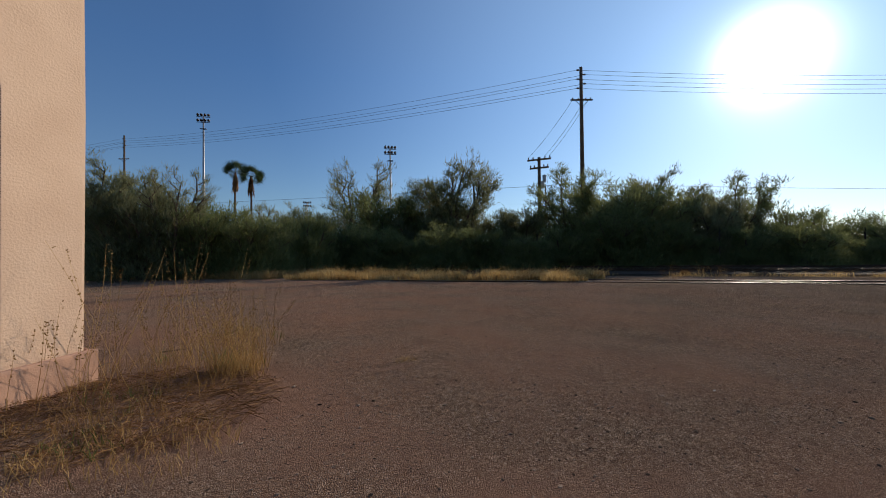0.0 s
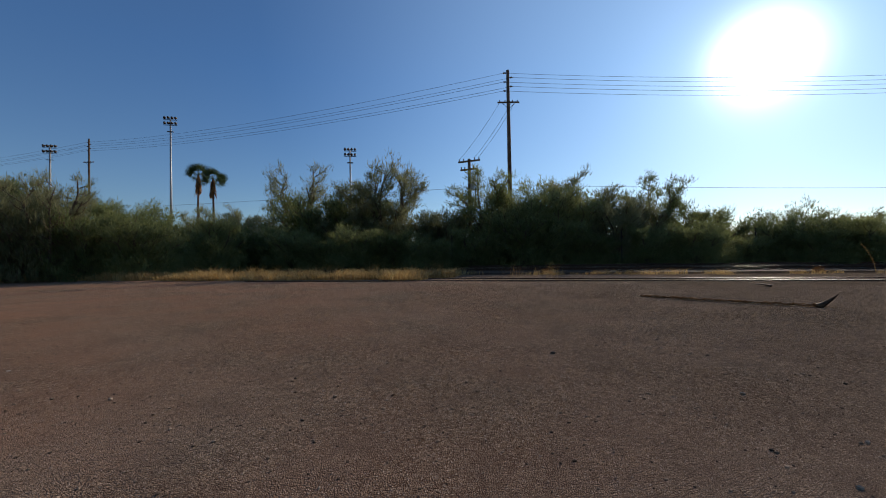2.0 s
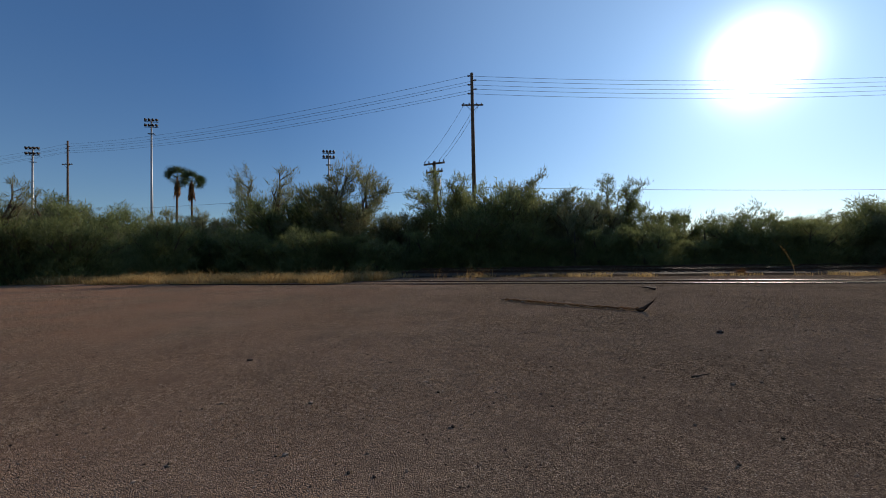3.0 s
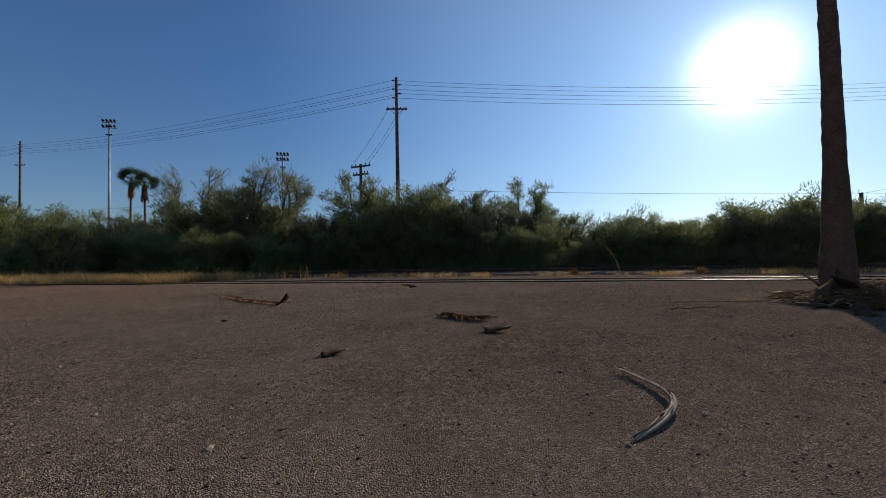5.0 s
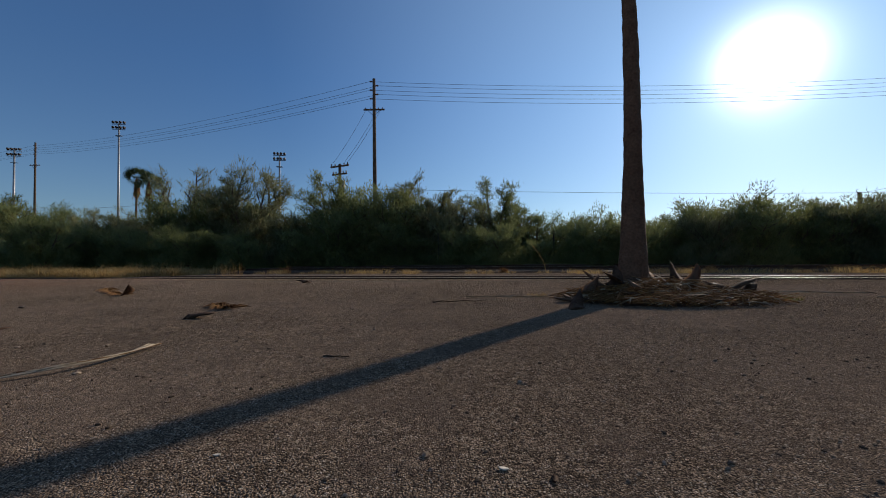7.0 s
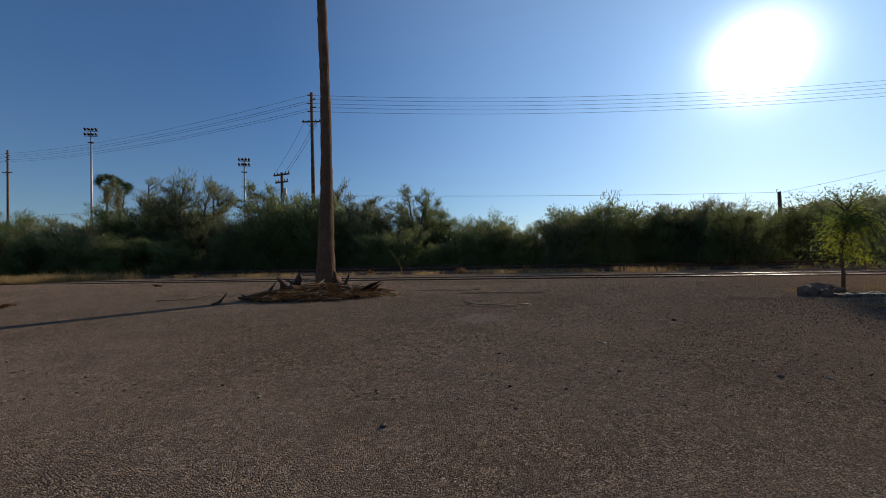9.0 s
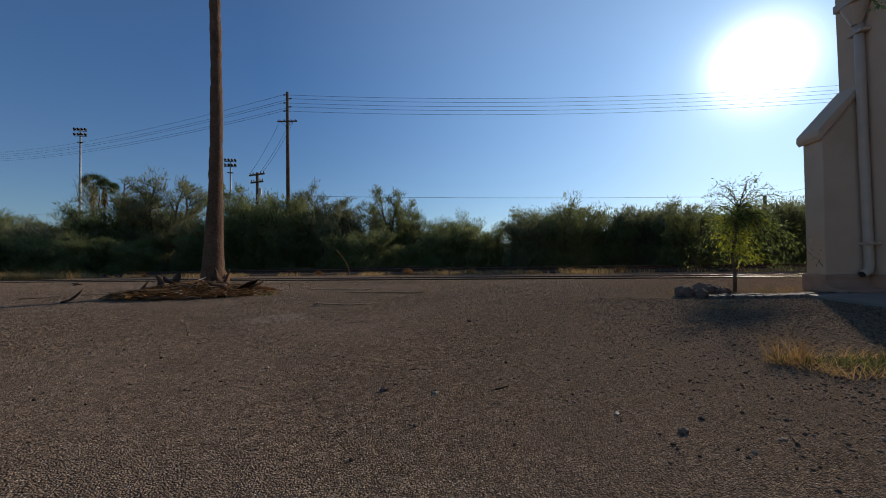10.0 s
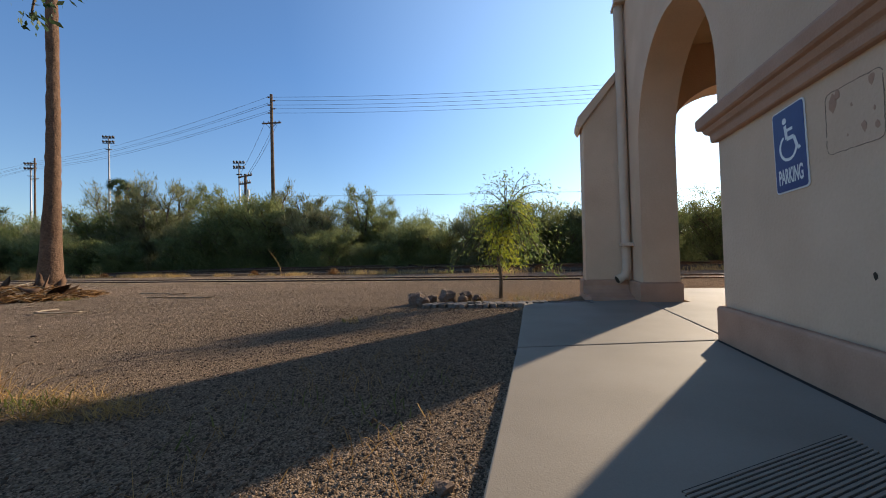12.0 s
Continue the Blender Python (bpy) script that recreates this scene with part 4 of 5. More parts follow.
KINDS = {
    "dense": [tree_kind("mesquite_shrub", 11, 6.0, 3.6, 11, 9, 300, 24, 0.34, 0.034, 0.46, "leaf", "dense dark green mesquite shrub in the thicket", 0.6),
              tree_kind("mesquite_shrub", 12, 6.0, 3.9, 12, 9, 310, 24, 0.34, 0.034, 0.48, "leaf", "dense dark green mesquite shrub in the thicket", 0.6),
              tree_kind("desert_shrub", 13, 6.0, 3.5, 13, 8, 300, 24, 0.36, 0.030, 0.44, "leaf_grey", "grey-green dense desert shrub in the thicket", 0.8)],
    "open": [tree_kind("mesquite_tree", 21, 9.0, 3.6, 9, 12, 120, 26, 0.34, 0.028, 0.36, "leaf", "tall feathery mesquite tree with open branches", 0.5),
             tree_kind("palo_verde_tree", 22, 8.0, 3.4, 10, 12, 110, 26, 0.36, 0.026, 0.34, "leaf_grey", "feathery grey-green desert tree with open branches", 0.7)],
    "bare": [tree_kind("bare_tree", 31, 8.0, 3.2, 8, 13, 0, 14, 0.36, 0.018, 0.26, "leaf_grey", "half-bare desert tree with fine upright twigs", 0.9),
             tree_kind("bare_tree", 32, 7.0, 3.3, 9, 12, 20, 14, 0.36, 0.018, 0.26, "leaf_grey", "half-bare desert tree with fine upright twigs", 0.9)],
}
NATIVE = {"dense": 6.25, "open": 8.9, "bare": 7.8}
USED = {}


def plant(kind, x, y, h, wide=1.0, rng=random.Random(77)):
    i = USED.get(kind, 0)
    USED[kind] = i + 1
    k = KINDS[kind]
    t, s = k[i % len(k)], (0.99 if kind == "dense" else 1.12) * h / NATIVE[kind]
    m = Matrix.Translation((x, y, -0.05)) @ Matrix.Rotation(rng.uniform(0, 6.28), 4, "Z") @ Matrix.Diagonal((s * wide, s * wide, s, 1))
    if i < len(k):
        t.matrix_world = m
    else:
        copy_thing(t, m @ Matrix.Diagonal((1 / t.scale.x, 1 / t.scale.y, 1 / t.scale.z, 1)))


def build_thicket():
    rng = random.Random(42)
    # skyline trees, west to east
    for kind, x, y, h in (("open", -55.3, 57.0, 12.7), ("bare", -41.9, 49.8, 10.0), ("dense", -37.0, 49.5, 9.7), ("dense", -28.6, 45.4, 7.0), ("bare", -21.4, 44.2, 8.2), ("dense", -15.0, 40.0, 6.6), ("bare", -9.7, 41.9, 10.8),
                          ("dense", -5.9, 37.0, 7.9), ("dense", -2.2, 37.2, 7.4), ("open", 1.1, 35.5, 10.4), ("dense", 6.7, 34.2, 5.8), ("open", 11.2, 32.5, 8.2), ("dense", 14.1, 31.7, 7.5), ("dense", 16.7, 30.9, 7.0),
                          ("open", 19.6, 31.8, 8.2), ("dense", 21.7, 29.7, 6.0), ("bare", 24.3, 30.6, 6.5), ("open", 26.8, 32.3, 7.5), ("dense", 29.9, 29.7, 5.0), ("dense", 32.7, 25.4, 4.3), ("dense", 37.7, 18.5, 3.5),
                          ("dense", 40.0, 18.2, 3.8), ("dense", 43.0, 18.3, 3.4), ("dense", 45.2, 17.9, 3.8), ("dense", 45.6, 14.0, 3.3), ("dense", 49.6, 14.0, 3.6), ("dense", 51.8, 13.7, 3.9), ("dense", 55.8, 15.5, 4.4),
                          ("open", 58.5, 15.6, 4.9)):
        plant(kind, x, y, h)
    # the near mass beside the lot's far corner
    for kind, x, y, h in (("open", -21.2, 20.1, 6.1), ("open", -18.7, 19.6, 6.7), ("dense", -23.2, 19.4, 5.3), ("dense", -17.2, 18.7, 5.0), ("bare", -15.4, 18.9, 5.7), ("dense", -14.5, 20.0, 4.3), ("dense", -11.8, 20.8, 4.0),
                          ("dense", -26.4, 20.8, 5.5), ("dense", -10.4, 25.9, 4.4)):
        plant(kind, x, y, h, 0.9)
    # lower filling rows
    for i in range(33):
        x = -64 + i * 3.2 + rng.uniform(-0.8, 0.8)
        front = 28.2 - 0.28 * x if x < 6 else 31.9 - 0.26 * x
        plant("dense", x, front + rng.uniform(-1, 1), rng.uniform(2.7, 5.0) * (0.72 if x > 24 else 0.86 if x < 6 else 1), 1.2)
        if i % 2 == 0:
            plant("dense", x + 1.5, front + 7.0 + rng.uniform(-1, 1), rng.uniform(4.6, 5.7) * (0.75 if x > 20 else 1), 1.2)
    for i in range(9):
        plant("dense", 31.6 + i * 3.6 + rng.uniform(-0.6, 0.6), 22.6 - 0.13 * i * 3.6 + rng.uniform(-0.8, 0.8), rng.uniform(2.0, 3.1), 1.2)
    for x, y, h in ((49.7, 26.1, 3.7), (58.3, 28.1, 4.6), (62.5, 25.0, 5.1), (40.6, 20.3, 4.7), (38.9, 20.8, 4.0), (47.0, 19.4, 4.6), (45.2, 19.8, 4.1), (49.0, 19.0, 4.0), (68, 20, 4.8), (62, 19.5, 4.4), (74, 24, 5.5), (80, 30, 6), (45.4, 29.0, 3.4)):
        plant("dense", x, y, h, 1.2)


build_thicket()


def build_fan_palm(at, height, seed, label, lean=0.0, crown=1.6, skirt=130):
    rng = random.Random(seed)
    p = thing("fan_palm", Matrix.Translation(at), label, "palm tree", group="far palms")
    part("trunk", tube([(0, 0, 0), (lean * 0.4, 0, height * 0.5), (lean, 0, height)], [0.26, 0.2, 0.17], 8), "palm_bark", p, "slim palm trunk", True)
    verts, faces = [], []
    sv, sf = [], []
    c = Vector((lean, 0, height))
    for i in range(40):
        a, e = rng.uniform(0, 6.28), rng.uniform(-0.5, 1.35)
        d = Vector((math.cos(a) * math.cos(e), math.sin(a) * math.cos(e), math.sin(e)))
        stem = crown * rng.uniform(0.35, 0.6)
        h = c + d * stem
        side = d.orthogonal().normalized()
        side = Matrix.Rotation(rng.uniform(0, 6.28), 3, d) @ side
        for k in range(11):
            t = (k - 5) / 5 * 1.0
            l = crown * 0.72 * math.cos(t * 0.7)
            q = h + (d * math.cos(t) + side * math.sin(t)) * l - Vector((0, 0, 0.18 * l))
            w = (side * math.cos(t) - d * math.sin(t)) * 0.06
            j = len(verts)
            verts += [tuple(h), tuple(h.lerp(q, 0.5) + w), tuple(q), tuple(h.lerp(q, 0.5) - w)]
            faces.append((j, j + 1, j + 2, j + 3))
        tube_data([tuple(c), tuple(h)], [0.02, 0.012], 3, verts, faces, False)
    for i in range(skirt):
        a = rng.uniform(0, 6.28)
        z = height - rng.uniform(0.0, 1.2) * crown
        r = 0.22 + 0.30 * crown * (0.3 + (height - z) / crown * 0.35) * rng.uniform(0.5, 1.1)
        l = rng.uniform(0.6, 1.1) * crown * 0.7
        j = len(sv)
        x, y = lean + math.cos(a) * 0.15, math.sin(a) * 0.15
        tx, ty = lean + math.cos(a) * r, math.sin(a) * r
        sx, sy = -math.sin(a) * 0.10, math.cos(a) * 0.10
        sv += [(x, y, z), (tx + sx, ty + sy, z - l * 0.6), (tx, ty, z - l), (tx - sx, ty - sy, z - l * 0.6)]
        sf.append((j, j + 1, j + 2, j + 3))
    part("crown", (verts, faces), "frond", p, "fan-shaped green fronds")
    if skirt:
        part("skirt", (sv, sf), "dead_frond", p, "hanging skirt of dead fronds")


build_fan_palm((-43.0, 75.4, 0), 18.4, 1, "tall fan palm with a hanging skirt of dead fronds", 0.2, 2.5)
build_fan_palm((-38.2, 72.9, 0), 17.0, 2, "tall fan palm with a hanging skirt of dead fronds", -0.1, 2.35)
build_fan_palm((60.6, 75.3, 0), 7.9, 3, "small far fan palm over the scrub", 0.0, 1.15, 20)
build_fan_palm((64.4, 78.8, 0), 8.1, 4, "small far fan palm over the scrub", 0.0, 1.15, 20)


def build_near_palm():
    rng = random.Random(9)
    p = thing("palm_tree", Matrix.Translation((25.4, 3.45, 0)), "tall bare brown palm trunk rising from a heap of old boots", "palm tree")
    pts, rad = [], []
    for i in range(90):
        z = -0.05 + i * 0.17
        pts.append((0.10 * math.sin(z * 0.33), 0.01 * z, z))
        rad.append(0.13 + 0.185 * math.exp(-max(z, 0) / 2.2) + (0.003 if i % 2 else -0.002) + 0.012 * noise.noise((z * 0.9, 0, 5)) + rng.uniform(-0.003, 0.003))
    verts, faces = tube_data(pts, rad, 22)
    verts = [(x + rng.uniform(-0.008, 0.008), y + rng.uniform(-0.008, 0.008), z + rng.uniform(-0.02, 0.02)) for x, y, z in verts]
    part("trunk", (verts, faces), "palm_bark", p, "ringed rough brown trunk", True)
    top = Vector(pts[-1])
    cv, cf = [], []
    for i in range(40):
        a, e = rng.uniform(0, 6.28), rng.uniform(-0.5, 1.3)
        d = Vector((math.cos(a) * math.cos(e), math.sin(a) * math.cos(e), math.sin(e)))
        h = top + d * 1.1
        side = Matrix.Rotation(rng.uniform(0, 6.28), 3, d) @ d.orthogonal().normalized()
        for k in range(13):
            t = (k - 6) / 6 * 1.2
            q = h + (d * math.cos(t) + side * math.sin(t)) * 1.1 - Vector((0, 0, 0.25))
            w = (side * math.cos(t) - d * math.sin(t)) * 0.045
            j = len(cv)
            cv += [tuple(h), tuple(h.lerp(q, 0.5) + w), tuple(q), tuple(h.lerp(q, 0.5) - w)]
            cf.append((j, j + 1, j + 2, j + 3))
        tube_data([tuple(top), tuple(h)], [0.03, 0.018], 4, cv, cf, False)
    part("crown", (cv, cf), "frond", p, "fan-shaped green fronds")


build_near_palm()


# ---- fallen palm litter ----
def boot(rng, length, width):
    """A fallen palm boot: a curled, hollow, pointed husk."""
    n = 9
    bend = rng.uniform(0.05, 0.6) if length != 0.50 else 1.5
    pts, ws = [], []
    for i in range(n):
        t = i / (n - 1)
        pts.append((length * (t - 0.1 * t * t), 0.05 * math.sin(4 * t), 0.02 + length * bend * 0.42 * t ** 2.2))
        ws.append(width * (1 - t) ** 0.75 * (0.75 + 0.9 * math.sin(min(t * 2.2, 1.57))) * (1 + 0.12 * math.sin(9 * t + bend * 5)) + 0.006)
    return strip(pts, ws, rng, 0.38)


UPTURNED = mesh_of("palm_boot", boot(random.Random(4), 0.50, 0.15), "boot", True)
BOOTS = [mesh_of("palm_boot", boot(random.Random(k), 0.42 + 0.05 * k, 0.10 + 0.012 * (k % 3)), "boot", True) for k in range(5)]


def husk(rng, length, width, nick):
    """A broad split husk that tapers to a bent point."""
    n = 8
    pts = [(length * t, 0.03 * math.sin(5 * t + nick), 0.10 * length * math.sin(2.6 * t) + 0.25 * length * max(0, t - 0.7)) for t in [i / (n - 1) for i in range(n)]]
    ws = [width * (1 - t ** 1.4) * (1 + 0.22 * math.sin(7 * t + nick)) + 0.004 for t in [i / (n - 1) for i in range(n)]]
    return strip(pts, ws, rng, 0.5)


HUSKS = [mesh_of("palm_husk", husk(random.Random(40 + k), 0.44 + 0.04 * k, 0.15 + 0.015 * k, k * 1.3), "boot", True) for k in range(4)]


def build_heap():
    rng = random.Random(14)
    c = Vector((25.4, 2.85, 0))
    # low mound of fibre, stems and husks
    verts, faces = [], []
    for i in range(900):
        a, r = rng.uniform(0, 6.28), 1.62 * math.sqrt(rng.random())
        x, y = c.x + math.cos(a) * r * 1.1 + 0.15, c.y + math.sin(a) * r * 0.85 - 0.2
        z = 0.27 * math.exp(-(r / 0.95) ** 2) + 0.015 + rng.uniform(0, 0.05)
        b, l = rng.uniform(0, 6.28), rng.uniform(0.15, 0.6)
        dx, dy, dz = math.cos(b) * l / 2, math.sin(b) * l / 2, rng.uniform(-0.06, 0.10)
        w = rng.uniform(0.004, 0.011)
        tube_data([(x - dx, y - dy, max(0.008, z - dz)), (x, y, z + 0.03), (x + dx, y + dy, max(0.008, z + dz))], [w, w * 1.1, w * 0.5], 4, verts, faces)
        if i == 240:
            single("frond_litter", (verts, faces), "bleached", "pale bleached palm stems strewn round the trunk", "palm litter", kind="stuff")
            verts, faces = [], []
    single("frond_litter", (verts, faces), "dead_frond", "heap of dry broken palm stems and fibre round the trunk", "palm litter", kind="stuff")
    mv, mf = [], []
    for j in range(15):
        for i in range(15):
            x, y = (i - 7) / 7 * 1.6, (j - 7) / 7 * 1.3
            r2 = (x / 1.6) ** 2 + (y / 1.3) ** 2
            mv.append((c.x + x + 0.1, c.y + y - 0.15, max(-0.03, 0.19 * max(0.0, 1 - r2) ** 0.8 - 0.03 * (r2 >= 1) + 0.05 * noise.noise((x * 3, y * 3, 0)))))
    for j in range(14):
        for i in range(14):
            a = j * 15 + i
            mf.append((a, a + 1, a + 16, a + 15))
    single("litter_mound", (mv, mf), "boot", "low dark mound of rotted palm fibre under the trunk", "palm litter", kind="stuff", smooth=True)
    for i in range(46):
        a = rng.uniform(0, 6.28)
        r = rng.uniform(0.4, 1.6)
        o = new("palm_boot", BOOTS[i % 5])
        lift = 0.20 * math.exp(-(r / 0.85) ** 2)
        o.matrix_world = Matrix.Translation((c.x + math.cos(a) * r * 1.05, c.y + math.sin(a) * r * 0.85 - 0.1, lift)) @ pose(0, 0, 0, rng.uniform(-40, 40), rng.uniform(-16, 8), rng.choice((0, 180)) + rng.gauss(0, 45)) @ Matrix.Scale(rng.uniform(0.55, 1.0), 4)
        tagged(o, "dark curled dead palm boot in the heap by the trunk", "palm boot", "palm boots")
    # broad split husks that stand up out of the heap: place, turn, lift, size
    for i, (dx, dy, turn, lift, s) in enumerate(((-1.32, -0.25, 15, -62, 0.95), (-0.92, 0.1, 170, -38, 1.0), (-0.72, -0.05, 60, -58, 0.9), (-0.55, -0.25, 150, -30, 0.9),
                                                 (0.62, 0.0, 165, -66, 1.15), (0.80, -0.12, 20, -70, 0.95), (1.30, -0.35, -12, -24, 1.2), (1.62, -0.42, 25, -34, 0.8), (1.1, -0.55, 190, -14, 1.0),
                                                 (-0.25, -1.15, -30, -8, 1.0), (-0.5, -1.05, 160, -10, 0.9), (0.35, 0.55, 100, -50, 0.9), (0.1, -0.75, 40, -20, 0.8))):
        o = new("palm_husk", HUSKS[i % 4])
        o.matrix_world = Matrix.Translation((c.x + 0.92 * dx, c.y + 0.95 * dy, 0.04 if abs(dx) > 1.2 or dy < -0.8 else 0.16)) @ pose(0, 0, 0, 0, 0, turn) @ pose(0, 0, 0, rng.uniform(-70, 70), lift, 0) @ Matrix.Scale(1.05 * s, 4)
        tagged(o, "dark broad split palm husk standing in the heap" if lift < -30 else "dark broad palm husk lying in the heap", "palm husk", "palm boots")
    # long straws, mostly combed one way
    verts, faces = [], []
    for i in range(1500):
        a, r = rng.uniform(0, 6.28), math.sqrt(rng.random())
        x, y = c.x + 0.10 + 1.72 * r * math.cos(a), c.y - 0.3 + 1.25 * r * math.sin(a)
        z = 0.24 * math.exp(-1.7 * r * r) + rng.uniform(0.0, 0.07)
        b, l = rng.gauss(-0.15, 0.5) + (1.2 if i % 5 == 0 else 0), rng.uniform(0.2, 0.75)
        dx, dy = math.cos(b) * l / 2, math.sin(b) * l / 2
        w = rng.uniform(0.002, 0.006)
        tube_data([(x - dx, y - dy, max(0.006, z - 0.05 + rng.gauss(0, 0.04))), (x, y, z + 0.03), (x + dx, y + dy, max(0.006, z - 0.05 + rng.gauss(0, 0.04)))], [w, w, w * 0.5], 3, verts, faces, False)
        if i == 520:
            single("palm_straw", (verts, faces), "weed", "pale golden dry straw strewn over the heap", "palm litter", kind="stuff")
            verts, faces = [], []
    single("palm_straw", (verts, faces), "dead_frond", "reddish brown combed straw and fibre over the heap", "palm litter", kind="stuff")


build_heap()


def lone_boot(x, y, turn, s, label, tilt=0):
    o = new("palm_boot", UPTURNED if s == 0.8 else HUSKS[int(abs(x * 7)) % 4])
    o.matrix_world = Matrix.Translation((x, y, ground_height(x, y) - 0.01)) @ pose(0, 0, 0, 0, 0, turn) @ pose(0, 0, 0, tilt, -4, 0) @ Matrix.Scale(s, 4)
    tagged(o, label, "palm boot", "palm boots")


lone_boot(18.05, 0.95, 5, 0.7, "dark curled dead palm boot lying on the lot")
lone_boot(16.9, 8.7, 160, 0.95, "dark curled dead palm boot lying on the lot")
lone_boot(14.1, 4.55, -20, 0.8, "brown dead palm boot at the end of a frond", 10)
lone_boot(23.5, 1.3, 60, 0.8, "dark hooked dead palm boot lying on the lot", -10)
lone_boot(16.33, 0.0, 30, 0.5, "pale small piece of palm husk on the lot")


def frond_stem(pts, w, label):
    """A dry frond stem that has split into strands, frayed at one end."""
    rng = random.Random(int(abs(pts[0][0]) * 100))
    n = len(pts)
    g = [Vector(p) + Vector((0, 0, ground_height(p[0], p[1]) - 0.004)) for p in pts]
    f = thing("palm_frond_stem", Matrix(), label, "palm frond", "fallen frond stems")
    part("stem", strip([tuple(p) for p in g], [w * 0.42 * (0.35 + 0.65 * math.sin(2.8 * (i + 0.4) / n)) for i in range(n)], None, 0.5), "bleached", f, "bleached split stem", True)
    for k in range(6):
        verts_k, r0, off, fray = [], rng.uniform(0.0035, 0.007), rng.uniform(-0.4, 0.4) * w, rng.gauss(0, 0.8) * w
        a, b = (0, n) if k < 3 else (rng.randint(0, n // 2), n)
        for i in range(a, b):
            d = (g[min(i + 1, n - 1)] - g[max(i - 1, 0)]).normalized()
            s = d.cross(Vector((0, 0, 1)))
            t = i / (n - 1)
            verts_k.append(tuple(g[i] + s * (off + fray * t ** 3 + rng.gauss(0, 0.04) * w) + Vector((0, 0, 0.004 + abs(rng.gauss(0, 0.006))))))
        if len(verts_k) > 2:
            part("strand", tube(verts_k, [r0 * (1 - 0.6 * i / len(verts_k)) for i in range(len(verts_k))], 5), "dead_frond" if k % 3 == 2 else "bleached", f, "frayed dry strand", True)


    if "flat" in label:
        # broken leaflets still lying along the rib
        verts, faces = [], []
        for _ in range(170):
            i = rng.randrange(n - 1)
            p = g[i].lerp(g[i + 1], rng.random())
            d = (g[i + 1] - g[i]).normalized()
            d = (d * rng.uniform(0.5, 1) + d.cross(Vector((0, 0, 1))) * rng.gauss(0, 0.5)).normalized() * rng.uniform(0.12, 0.34)
            tube_data([tuple(p), tuple(p + d * 0.5 + Vector((0, 0, rng.uniform(0.01, 0.05)))), tuple(p + d)], [0.007, 0.008, 0.002], 3, verts, faces, False)
        part("leaf_mat", (verts, faces), "dead_frond", f, "brown mat of broken dry frond fibre")


def arc(a, b, bulge, n=14, lift=0.03):
    a, b = Vector((*a, 0)), Vector((*b, 0))
    s = (b - a).cross(Vector((0, 0, 1))).normalized() * bulge
    return [tuple(a.lerp(b, i / n) + s * math.sin(math.pi * i / n) + Vector((0, 0, 0.012 + lift * math.sin(math.pi * i / n) + 0.09 * max(0, i / n - 0.8)))) for i in range(n + 1)]


frond_stem(arc((18.37, -1.84), (18.85, -0.75), 0.26), 0.055, "curved bleached palm frond stem lying on the lot")
frond_stem(arc((29.22, 0.40), (30.35, -0.22), 0.42), 0.085, "curved bleached palm frond stem lying near the palm")
frond_stem(arc((29.2, 2.4), (31.2, 1.9), -0.03, lift=0.01), 0.085, "long straight brown palm frond stem on the lot")
frond_stem(arc((11.8, 6.8), (14.1, 4.55), 0.12, lift=0.01), 0.07, "long flat brown palm frond lying on the lot")
frond_stem(arc((17.5, 2.5), (18.1, 1.85), 0.06, lift=0.01), 0.09, "flat dark torn palm frond lying on the lot")
frond_stem(arc((22.0, 3.3), (23.8, 3.1), 0.05, lift=0.01), 0.025, "thin dry palm stem beside the heap")
frond_stem(arc((28.0, 3.5), (29.8, 3.0), 0.12, lift=0.02), 0.025, "thin dry palm stem beside the heap")


# ---- small litter on the lot ----
def dry_leaf(x, y, turn, size, mat, label):
    single("dry_leaf", strip([(size * (t - 0.5), 0, 0.006 + 0.25 * size * (t - 0.5) ** 2) for t in (0, 0.2, 0.4, 0.6, 0.8, 1)], [size * w for w in (0.03, 0.2, 0.3, 0.28, 0.17, 0.02)], None, -0.3), mat, label, "leaf",
           Matrix.Translation((x, y, ground_height(x, y))) @ pose(0, 0, 0, 0, 0, turn), "dry leaves", smooth=True)


def twig(x, y, turn, size, label):
    n = 6
    single("twig", tube([(size * (i / n - 0.5), 0.02 * size * math.sin(i * 1.9), 0.004 + 0.03 * size * abs(math.sin(i * 1.3))) for i in range(n + 1)], [0.008 * (1 - 0.6 * i / n) for i in range(n + 1)], 5), "bark", label, "twig",
           Matrix.Translation((x, y, ground_height(x, y) - 0.002)) @ pose(0, 0, 0, 0, 0, turn), "twigs on the lot", smooth=True)


for x, y, turn, size, mat in ((21.75, -2.83, 160, 0.04, "white_leaf"), (21.92, -2.9, 80, 0.045, "boot"), (21.85, -2.5, 30, 0.03, "boot"), (20.6, -2.7, 10, 0.03, "white_leaf"), (31.35, -4.18, 40, 0.05, "boot"),
                              (30.4, -3.4, 110, 0.04, "white_leaf"), (32.4, -5.0, 70, 0.04, "white_leaf"), (15.2, -1.9, 15, 0.05, "boot"), (11.2, -1.2, 120, 0.04, "white_leaf"), (6.3, 0.3, 60, 0.05, "boot"), (2.1, 1.2, 20, 0.04, "white_leaf"), (27.0, -4.0, 140, 0.04, "boot")):
    dry_leaf(x, y, turn, size, mat, "small bleached dry leaf on the lot" if mat == "white_leaf" else "small dark curled dry leaf on the lot")
